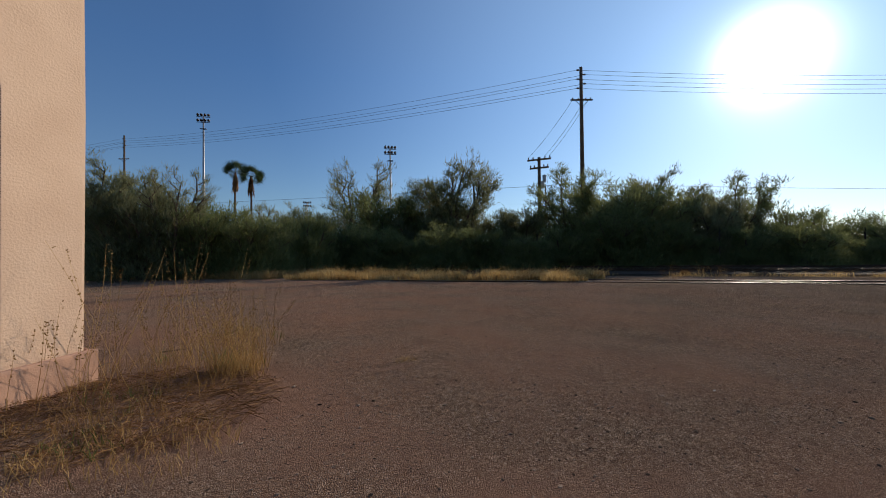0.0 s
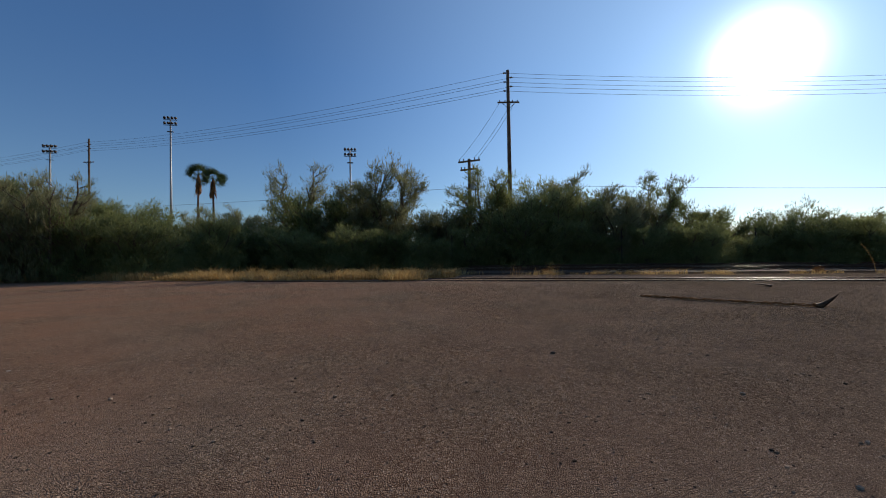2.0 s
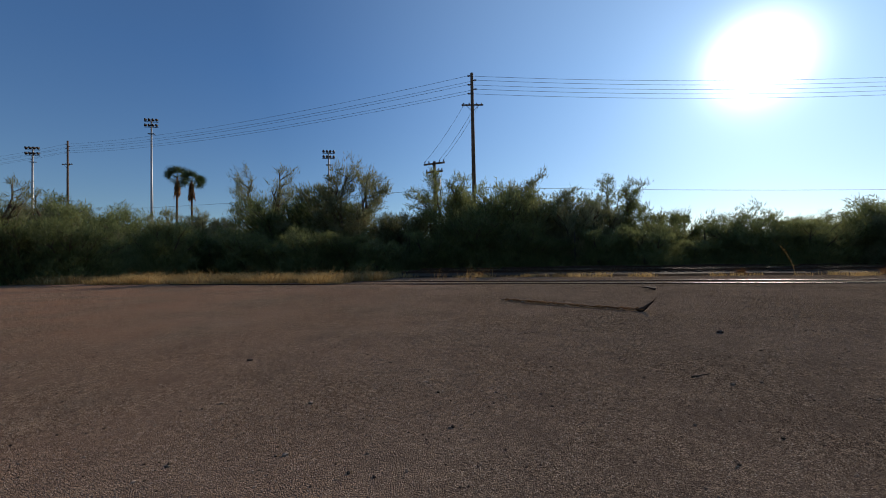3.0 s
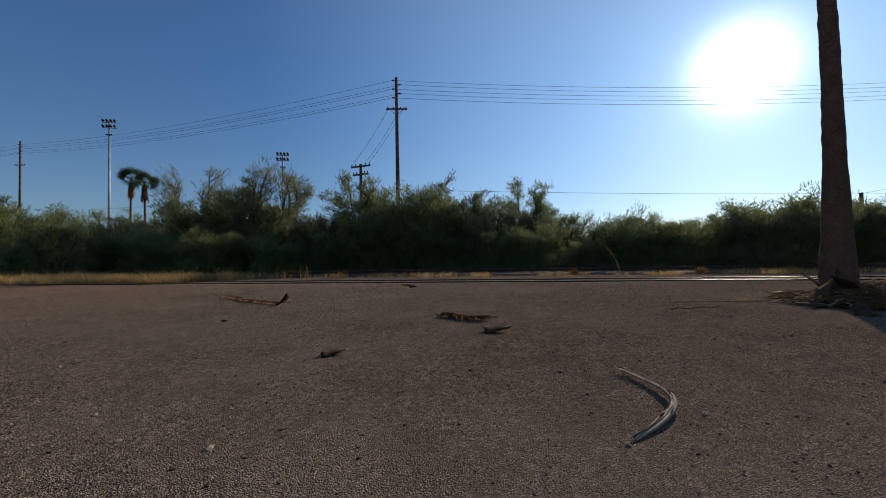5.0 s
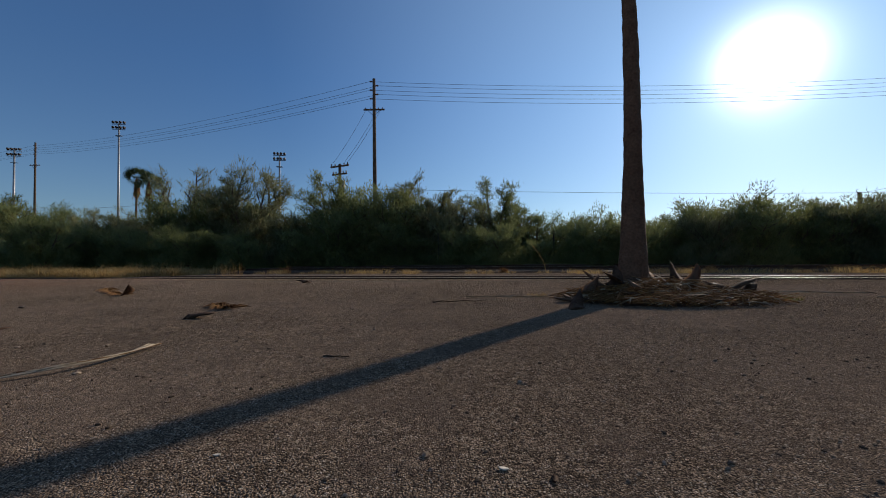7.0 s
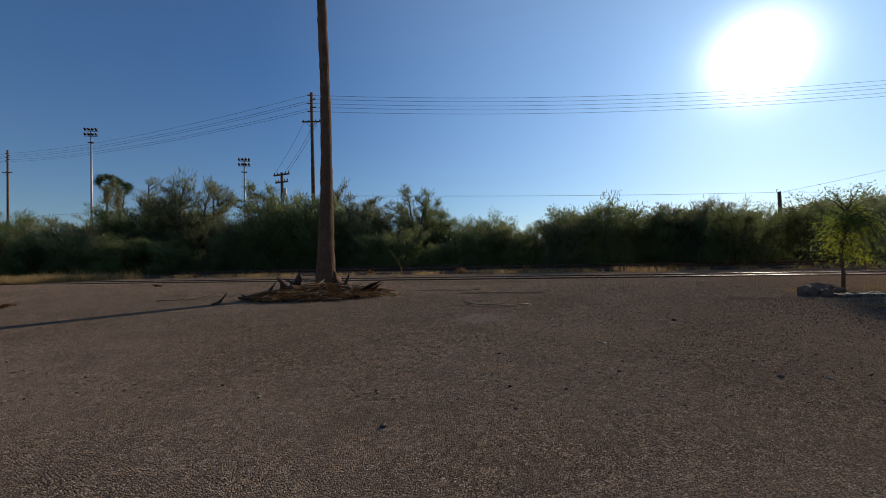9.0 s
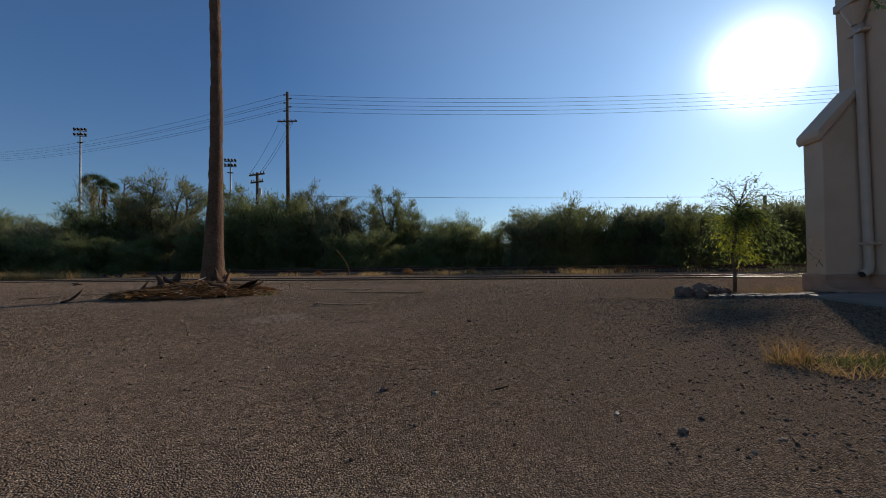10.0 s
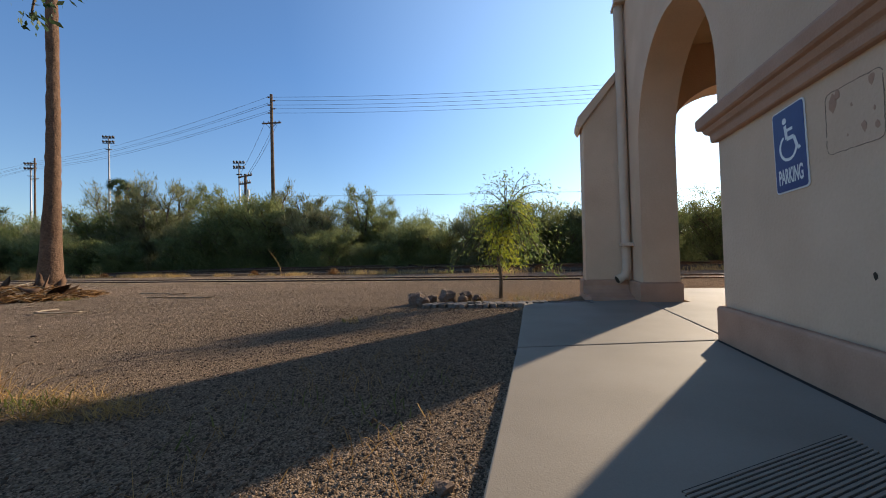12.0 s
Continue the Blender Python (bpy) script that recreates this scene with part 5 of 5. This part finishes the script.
for x, y, turn, size in ((20.65, -1.15, -8, 0.22), (21.8, 2.48, 6, 0.9), (33.0, -5.3, 60, 0.08), (31.9, -4.6, 35, 0.10), (-4.1, 2.95, 35, 0.3), (-4.5, 2.3, 100, 0.35), (12.6, 0.6, 20, 0.25), (29.2, -3.1, 80, 0.12)):
    twig(x, y, turn, size, "thin dry twig lying on the lot")


# ---- grasses and weeds ----
def build_grass():
    rng = random.Random(6)
    spots = []
    for _ in range(42000):
        u = rng.uniform(-34, 7)
        edge = 0.25 + 0.5 * noise.noise((u * 0.35, 0, 0))
        v = edge + abs(rng.gauss(0, 2.4)) if u < 6 else 2.2 + abs(rng.gauss(0, 1.6))
        p = W(u, v)
        if noise.noise((p.x * 0.5, p.y * 0.5, 1.0)) < -0.18:
            continue
        spots.append((p.x, p.y, 0.0, 0.6 + 0.8 * max(0, noise.noise((p.x * 0.8, p.y * 0.8, 4.0)) + 0.4)))
    single("dry_grass", blades(rng, spots, 0.40, 0.012, 1.0), "straw", "golden dry grass verge beside the rails", "grass", kind="stuff")
    spots = []
    for _ in range(60):
        u, v = rng.uniform(-32, 12), rng.uniform(1.5, 5.5)
        for _ in range(16):
            p = W(u + rng.gauss(0, 0.25), v + rng.gauss(0, 0.2))
            spots.append((p.x, p.y, 0.0, 1.0))
    single("dry_reeds", blades(rng, spots, 0.75, 0.006, 0.5), "weed", "tall dry weed stalks along the verge", "grass", kind="stuff")
    # tufts along the track's far edge
    verts, faces = [], []
    for _ in range(120):
        u = rng.uniform(4, 70)
        v = 4.6 + rng.gauss(0, 0.35)
        k = rng.uniform(0.4, 1.2)
        spots = []
        for _ in range(int(50 * k)):
            p = W(u + rng.gauss(0, 0.28 * k), v + rng.gauss(0, 0.12 * k))
            spots.append((p.x, p.y, 0.0, k))
        blades(rng, spots, 0.24, 0.007, 1.0, verts, faces)
    single("grass_tufts", (verts, faces), "straw", "scattered golden dry grass tufts along the rails", "grass", kind="stuff")
    for u, v, s in ((6.2, 4.2, 0.42), (11.5, 5.4, 0.3), (29.5, 5.2, 0.36), (24.0, 5.5, 0.3), (33.0, 5.0, 0.34), (40.0, 5.5, 0.3)):
        tw = []
        for _ in range(420):
            d = Vector((rng.gauss(0, 1), rng.gauss(0, 1), abs(rng.gauss(0, 1)))).normalized()
            tw.append((d * s * rng.uniform(0.1, 0.75), d, 1.0))
        o = single("tumbleweed", leaf_cloud(rng, tw, 2, 0.13, 0.006, 0.06), "dead_frond", "round brown dry tumbleweed bush by the rails", "shrub", Matrix.Translation(W(u, v)), "tumbleweeds")


build_grass()


def build_weed_patch(cx, cy, rx, ry, n, h, seed, label, stalks=0, turn=0.0, lean=0.75, tall=(0.55, 1.15)):
    rng = random.Random(seed)
    spots, green = [], []
    for _ in range(n):
        a, r = rng.uniform(0, 6.28), math.sqrt(rng.random())
        x, y = rx * r * math.cos(a), ry * r * math.sin(a)
        x, y = cx + x * math.cos(turn) - y * math.sin(turn), cy + x * math.sin(turn) + y * math.cos(turn)
        d = noise.noise((x * 2.2, y * 2.2, seed))
        if d < -0.15:
            continue
        (green if d > 0.33 else spots).append((x, y, 0.0, 0.5 + 0.8 * rng.random() * (1 + d)))
    verts, faces = blades(rng, spots, h, 0.0022, lean)
    for _ in range(stalks):
        a, r = rng.uniform(0, 6.28), math.sqrt(rng.random()) * 0.9
        x, y = cx + rx * r * math.cos(a), cy + ry * r * math.sin(a)
        hh = rng.uniform(*tall)
        l = Vector((rng.gauss(0, 0.22), rng.gauss(0, 0.22), 1)) * hh
        pts = [Vector((x, y, 0)) + l * t + Vector((0.04 * math.sin(t * 5 + a), 0.04 * math.cos(t * 4), 0)) * hh for t in (0, 0.25, 0.5, 0.75, 1)]
        tube_data([tuple(p) for p in pts], [0.0026, 0.0023, 0.002, 0.0017, 0.001], 3, verts, faces, False)
        for _ in range(16):
            t = rng.uniform(0.5, 1)
            p = Vector((x, y, 0)) + l * t
            d = Vector((rng.gauss(0, 1), rng.gauss(0, 1), rng.gauss(0.3, 1))).normalized() * 0.020
            s = d.orthogonal().normalized() * 0.006
            i = len(verts)
            verts += [tuple(p), tuple(p + d * 0.5 + s), tuple(p + d), tuple(p + d * 0.5 - s)]
            faces.append((i, i + 1, i + 2, i + 3))
    single("dry_weeds", (verts, faces), "weed", label, "weeds", kind="stuff")
    if green:
        single("green_weeds", blades(rng, green, h * 0.6, 0.004, 0.9), "weed_green", "low green weeds among dry stalks", "weeds", kind="stuff")


def build_seed_stalk():
    """A lone seeded weed stalk by the rails."""
    rng = random.Random(71)
    verts, faces = tube([(0, 0, 0), (-0.12, 0, 0.5), (-0.35, 0, 0.95), (-0.72, 0, 1.4)], [0.012, 0.010, 0.008, 0.004], 5)
    for k in range(60):
        t = rng.uniform(0.25, 1)
        p = Vector((-0.72 * t ** 1.8, 0, 1.4 * t))
        d = Vector((rng.gauss(0, 1), rng.gauss(0, 1), rng.gauss(0, 1))).normalized() * 0.05
        s = d.orthogonal().normalized() * 0.014
        i = len(verts)
        verts += [tuple(p), tuple(p + d * 0.5 + s), tuple(p + d), tuple(p + d * 0.5 - s)]
        faces.append((i, i + 1, i + 2, i + 3))
    single("weed_stalk", (verts, faces), "weed", "tall bent dry weed stalk with seed heads", "weeds", Matrix.Translation((26.6, 14.2, -0.02)))


build_seed_stalk()
build_weed_patch(-3.35, 1.5, 1.1, 1.05, 900, 0.16, 31, "tangled dry weeds at the pier's foot", 46, 0.0, 0.75, (0.5, 1.0))
build_weed_patch(-3.35, 1.75, 0.8, 0.9, 40, 0.16, 51, "tall thin dry stalks with seed heads by the pier", 22, 0.0, 0.75, (1.0, 1.5))
build_weed_patch(-2.72, 2.0, 0.32, 0.30, 420, 0.30, 52, "dense golden clump of dry weeds by the pier", 70, 0.0, 0.5, (0.45, 0.85))
build_weed_patch(-2.5, 0.2, 0.7, 0.5, 420, 0.10, 53, "yellow-green weed tufts among dead straw")
build_weed_patch(-2.85, 0.35, 0.9, 0.6, 500, 0.11, 35, "low tangled dry weeds spreading over the paving")
build_weed_patch(-3.7, 3.2, 0.9, 1.0, 600, 0.2, 36, "dry weeds behind the pier", 14)
def build_ground_litter():
    """Dead straws and twigs matted on the soil at the pier's foot."""
    rng = random.Random(61)
    verts, faces = [], []
    for _ in range(1500):
        a, r = rng.uniform(0, 6.28), math.sqrt(rng.random())
        x, y = -3.1 + 1.2 * r * math.cos(a), 1.0 + 1.05 * r * math.sin(a)
        b, l = rng.uniform(0, 6.28), rng.uniform(0.06, 0.35)
        dx, dy, z = math.cos(b) * l / 2, math.sin(b) * l / 2, rng.uniform(0.004, 0.05)
        w = rng.uniform(0.001, 0.0032)
        tube_data([(x - dx, y - dy, 0.006), (x, y, z), (x + dx, y + dy, 0.006 + rng.uniform(0, 0.04))], [w, w, w * 0.5], 3, verts, faces, False)
    single("straw_litter", (verts, faces), "dead_frond", "brown mat of dead straw and twigs on the soil", "litter", kind="stuff")


build_ground_litter()
build_weed_patch(34.25, -4.35, 0.62, 0.24, 620, 0.10, 32, "small tangled patch of golden dry grass in the gravel", 0, 0.15, 2.2)
build_weed_patch(34.95, -4.35, 0.40, 0.14, 320, 0.08, 48, "thin tangled dry grass in the gravel", 0, 0.1, 2.0)
build_weed_patch(34.0, -4.2, 0.16, 0.10, 160, 0.15, 42, "low dry weed with thin stems in the gravel", 0, 0.0, 1.0)
build_weed_patch(-0.98, 2.25, 0.30, 0.10, 150, 0.045, 43, "small flattened weed on the paving", 0, 0.5, 2.5)
build_weed_patch(-2.5, 1.16, 0.07, 0.05, 90, 0.15, 44, "bright golden grass tuft at the weeds' edge", 0, 0.0, 0.5)
build_weed_patch(25.5, 1.6, 0.45, 0.15, 260, 0.12, 45, "golden dry grass at the heap's foot", 0, 0.0, 1.0)
build_weed_patch(27.3, 2.2, 0.35, 0.2, 200, 0.09, 46, "golden dry grass at the heap's side", 0, 0.0, 1.2)
build_weed_patch(23.3, 3.3, 0.35, 0.12, 160, 0.08, 47, "small yellow-green weed beside the heap", 0, 0.0, 1.4)
build_weed_patch(35.0, -4.25, 0.7, 0.2, 240, 0.05, 33, "thin dry grass in the gravel", 0, 0.1, 2.2)
build_weed_patch(35.7, -1.5, 0.35, 0.2, 260, 0.07, 34, "small dry grass tuft in the gravel", 0, 0.0, 1.6)
build_weed_patch(36.35, -4.2, 0.75, 1.4, 520, 0.10, 37, "sparse weeds in the shaded gravel", 0, 0.0, 1.2)
build_weed_patch(37.5, 0.6, 1.4, 0.7, 900, 0.10, 38, "dry grass round the young tree", 0, 0.0, 1.2)
build_weed_patch(39.35, 0.45, 0.3, 0.3, 500, 0.22, 39, "dry grass against the buttress")


# ---- young tree, rocks and edging by the depot ----
def build_young_tree():
    rng = random.Random(23)
    t = thing("young_tree", Matrix.Translation((37.6, 0.85, 0)), "young yellow-green mesquite tree with drooping branches", "tree")
    verts, faces, core, outer = [], [], [], []
    trunk = [Vector((0, 0, -0.03)), Vector((0.02, 0, 0.35)), Vector((-0.03, 0, 0.75)), Vector((0.08, 0, 1.2)), Vector((0.15, 0, 1.7))]
    tube_data([tuple(p) for p in trunk], [0.038, 0.032, 0.027, 0.02, 0.012], 8, verts, faces)

    def limb(start, end, sag, store, k=1.0, n=6):
        pts = [start.lerp(end, s / n) + Vector((0, 0, sag * math.sin(math.pi * s / n))) + Vector((rng.gauss(0, 0.02), rng.gauss(0, 0.02), 0)) for s in range(n + 1)]
        tube_data([tuple(q) for q in pts], [0.011 * (1 - s / (n + 1)) + 0.002 for s in range(n + 1)], 4, verts, faces, False)
        d = (end - start).normalized() * 0.6
        store += [(q, d, k) for q in pts[1:]]

    # yellow heart round the stem
    for _ in range(26):
        p = trunk[2].lerp(trunk[4], rng.random())
        a, l = rng.uniform(0, 6.28), rng.uniform(0.2, 0.5)
        limb(p, p + Vector((math.cos(a) * l, math.sin(a) * l * 0.8, rng.uniform(-0.35, 0.15))), 0.10, core, 1.0, 4)
    # long arching branches that droop at their ends, heavier on one side
    for _ in range(24):
        p = trunk[3].lerp(trunk[4], rng.random())
        a, l = rng.gauss(0.0, 1.1), rng.uniform(0.5, 1.05)
        limb(p, p + Vector((math.cos(a) * l, math.sin(a) * l, rng.uniform(-1.05, -0.25))), 0.32, outer, 0.9, 7)
    for _ in range(8):
        p = trunk[3].lerp(trunk[4], rng.random())
        a, l = rng.gauss(3.14, 0.8), rng.uniform(0.35, 0.7)
        limb(p, p + Vector((math.cos(a) * l, math.sin(a) * l, rng.uniform(-0.4, 0.2))), 0.22, outer, 0.8, 6)
    # thin airy top
    for a, l, h in ((0.1, 0.75, 0.42), (0.4, 0.5, 0.62), (3.0, 0.55, 0.30), (2.6, 0.3, 0.5), (0.0, 0.95, 0.22), (1.3, 0.5, 0.5), (4.6, 0.5, 0.5)):
        limb(trunk[4], trunk[4] + Vector((math.cos(a) * l, math.sin(a) * l, h)), 0.16, outer, 0.8, 6)
    limb(Vector((0, 0, 0.5)), Vector((-0.3, 0.0, 0.62)), 0.03, outer, 0.25, 4)
    part("trunk", (verts, faces), "bark", t, "thin dark trunk and branches", True)
    part("crown", leaf_cloud(rng, core, 20, 0.085, 0.011, 0.17, -0.1, 0.25, True), "leaf_young", t, "dense yellow-green leaflets")
    part("outer_leaves", leaf_cloud(rng, outer, 17, 0.080, 0.009, 0.15, -0.1, 0.3, True), "leaf_outer", t, "green drooping leaflets")


build_young_tree()


def build_rocks():
    rng = random.Random(17)
    for x, y, s in ((36.1, 0.55, 0.20), (36.35, 0.75, 0.13), (36.62, 0.80, 0.22), (36.95, 0.95, 0.16), (36.9, 0.72, 0.12), (36.25, 0.32, 0.15), (37.15, 0.9, 0.11)):
        o = single("rock", blob(rng, s * 0.85, 0.8, 2, 0.2), "stone", "rough brown field stone beside the paved edging", "rock", Matrix.Translation((x, y - 0.42, s * 0.36)) @ pose(0, 0, 0, 0, 0, rng.uniform(0, 360)), "rocks by the young tree")
    edging = thing("flagstone_edging", Matrix(), "low border of dark irregular flagstones set in the gravel", "edging", kind="structure")
    for i in range(46):
        x = 36.35 + (i % 23) * 0.115 + rng.uniform(-0.02, 0.02)
        y = -0.30 + 0.20 * (i // 23) + 0.10 * math.sin(i * 0.7) * 0.3 - 0.02 * (i % 23) * 0.3
        bm = bmesh.new()
        n = rng.choice((5, 6, 7))
        ring = [bm.verts.new((0.075 * rng.uniform(0.75, 1.15) * math.cos(6.283 * k / n), 0.10 * rng.uniform(0.75, 1.15) * math.sin(6.283 * k / n), 0.045 + rng.uniform(-0.008, 0.012))) for k in range(n)]
        f = bm.faces.new(ring)
        ex = bmesh.ops.extrude_face_region(bm, geom=[f])
        for g in ex["geom"]:
            if isinstance(g, bmesh.types.BMVert):
                g.co.z -= 0.09
        o = part("flagstone", bm, "flag", edging)
        o.matrix_local = Matrix.Translation((x, y, 0))


build_rocks()


# ---- loose stones on the lot and in the gravel ----
def build_pebbles():
    rng = random.Random(19)
    base = bmesh.new()
    bmesh.ops.create_icosphere(base, subdivisions=1, radius=1.0)
    bv = [v.co.copy() for v in base.verts]
    bf = [tuple(v.index for v in f.verts) for f in base.faces]
    base.free()

    def scatter(n, place, lo, hi, name, label):
        verts, faces = [], []
        for _ in range(n):
            x, y = place()
            s = lo * (hi / lo) ** (rng.random() ** 2.2)
            a = rng.uniform(0, 6.28)
            c, d = math.cos(a), math.sin(a)
            kx, ky, kz = rng.uniform(0.8, 1.4), rng.uniform(0.7, 1.1), rng.uniform(0.4, 0.8)
            i = len(verts)
            for v in bv:
                w = 1 + rng.uniform(-0.2, 0.2)
                px, py = v.x * kx * s * w, v.y * ky * s * w
                verts.append((x + c * px - d * py, y + d * px + c * py, ground_height(x, y) + 0.3 * s * kz + v.z * kz * s * w))
            faces += [tuple(i + k for k in f) for f in bf]
        single(name, (verts, faces), "pebble", label, "gravel", kind="stuff")

    def along():
        t = rng.random()
        x = -8 + 46 * t
        y0 = -1.2 - 6.0 * t
        return x + rng.uniform(-1, 1), y0 + 1.0 + abs(rng.gauss(0, 4.0))

    def gravel():
        while True:
            u, v = rng.uniform(35.5, 39.72), rng.uniform(-12.5, -6.4)
            if rng.random() < ((u - 35.3) / 4.4) ** 1.2:
                p = DEPOT @ Vector((u, v, 0))
                return p.x, p.y

    scatter(420, along, 0.010, 0.022, "stones", "dark loose stones strewn over the worn paving")
    scatter(3000, along, 0.006, 0.016, "loose_clods", "dark clods and stones strewn over the lot")
    scatter(24000, along, 0.003, 0.012, "loose_chips", "loose stone chips strewn over the worn paving")
    scatter(26000, gravel, 0.004, 0.012, "loose_gravel", "loose grey-brown gravel beside the walk")
    k = 0
    for x, y, s in ((14.15, 2.4, 0.05), (31.2, -4.6, 0.03), (34.6, -5.8, 0.025), (36.9, -5.0, 0.04), (36.2, -5.2, 0.035), (20.9, -3.4, 0.02), (8.0, 1.5, 0.03), (31.9, -2.2, 0.03), (28.3, -5.2, 0.025), (32.6, -5.2, 0.025)):
        single("stone", blob(rng, s, 0.6, 1, 0.2), "stone", "small loose brown stone on the lot", "stone", Matrix.Translation((x, y, ground_height(x, y) + s * 0.3)), "loose stones")


build_pebbles()


# ---- fence behind the tracks ----
def build_fence():
    f = thing("wire_fence", TRACK, "old fence of dark steel posts and thin wires", "fence")
    for i in range(16):
        part("post", tube([(4 + i * 4.6, 16.6, 0), (4 + i * 4.6, 16.6, 2.85)], 0.055, 8), "dark_steel", f, "dark steel post")
    for z in (0.9, 1.8, 2.7):
        part("fence_wire", tube([(4, 16.6, z), (38, 16.6, z - 0.03), (73, 16.6, z)], 0.006, 4), "dark_steel", f)


build_fence()


# ---- far slope ----
def build_slope():
    rng = random.Random(55)
    verts, faces = [], []
    for i in range(90):
        x = -200 + i * 7
        h = 4.6 + 2.5 * noise.noise((x * 0.012, 0, 2)) + 0.5 * noise.noise((x * 0.15, 3, 0)) + max(0, x - 60) * 0.004
        for y, z in ((96, -0.1), (104, h * 0.65), (114, h * 1.2), (150, h * 1.1), (180, -0.1)):
            verts.append((x, y + 2 * noise.noise((x * 0.1, y, 0)), z))
    for i in range(89):
        for k in range(4):
            a = i * 5 + k
            faces.append((a, a + 5, a + 6, a + 1))
    single("far_slope", (verts, faces), "hill", "low scrubby earth bank far behind the thicket", "hillside", kind="structure", smooth=True)


build_slope()


# ---- branch that hangs over the way's end ----
def build_overhanging_tree():
    rng = random.Random(29)
    t = thing("shade_tree", Matrix.Translation((33.2, -11.6, 0)), "broad dark-leaved tree whose twigs hang over the gravel", "tree")
    verts, faces, tips = [], [], []
    trunk = [Vector((0, 0, -0.05)), Vector((0.1, 0.1, 1.6)), Vector((0.3, 0.8, 3.0)), Vector((0.8, 2.4, 4.2)), Vector((1.5, 4.6, 4.6)), Vector((1.9, 6.3, 4.0))]
    tube_data([tuple(p) for p in trunk], [0.20, 0.17, 0.13, 0.10, 0.06, 0.03], 9, verts, faces)
    for bx, by, bz, low in ((1.62, 7.05, 4.0, 2.16), (1.66, 7.12, 4.0, 2.30), (1.78, 7.05, 4.0, 2.44), (1.84, 7.12, 4.0, 2.42), (1.46, 7.1, 4.0, 2.52), (1.26, 7.15, 4.1, 2.48), (1.72, 7.2, 4.1, 2.40)):
        n = 8
        pts = [Vector((bx + 0.10 * math.sin(k * 1.3 + bx * 9), by + 0.08 * math.cos(k * 1.1 + by * 7), bz + (low - bz) * (k / (n - 1)))) for k in range(n)]
        link = [trunk[4].lerp(trunk[5], 0.6), Vector((bx, by, bz + 0.2)), pts[0]]
        tube_data([tuple(p) for p in link], [0.03, 0.02, 0.012], 5, verts, faces, False)
        tube_data([tuple(p) for p in pts], [0.012 - 0.001 * k for k in range(n)], 4, verts, faces, False)
        for p in pts[2:]:
            tips.append((p, Vector((rng.gauss(0, 0.5), rng.gauss(0, 0.5), -0.6)), 1.0))
    for _ in range(90):
        p = trunk[3].lerp(trunk[5], rng.random()) + Vector((rng.gauss(0, 0.9), rng.gauss(0, 0.9), rng.uniform(0.2, 1.6)))
        tips.append((p, Vector((rng.gauss(0, 0.5), rng.gauss(0, 0.5), 0.2)), 1.2))
    part("trunk", (verts, faces), "bark", t, "dark trunk and hanging twigs", True)
    part("crown", leaf_cloud(rng, tips, 34, 0.042, 0.010, 0.075, -0.2, 0.3, True), "leaf_near", t, "small dark oval leaves")


build_overhanging_tree()
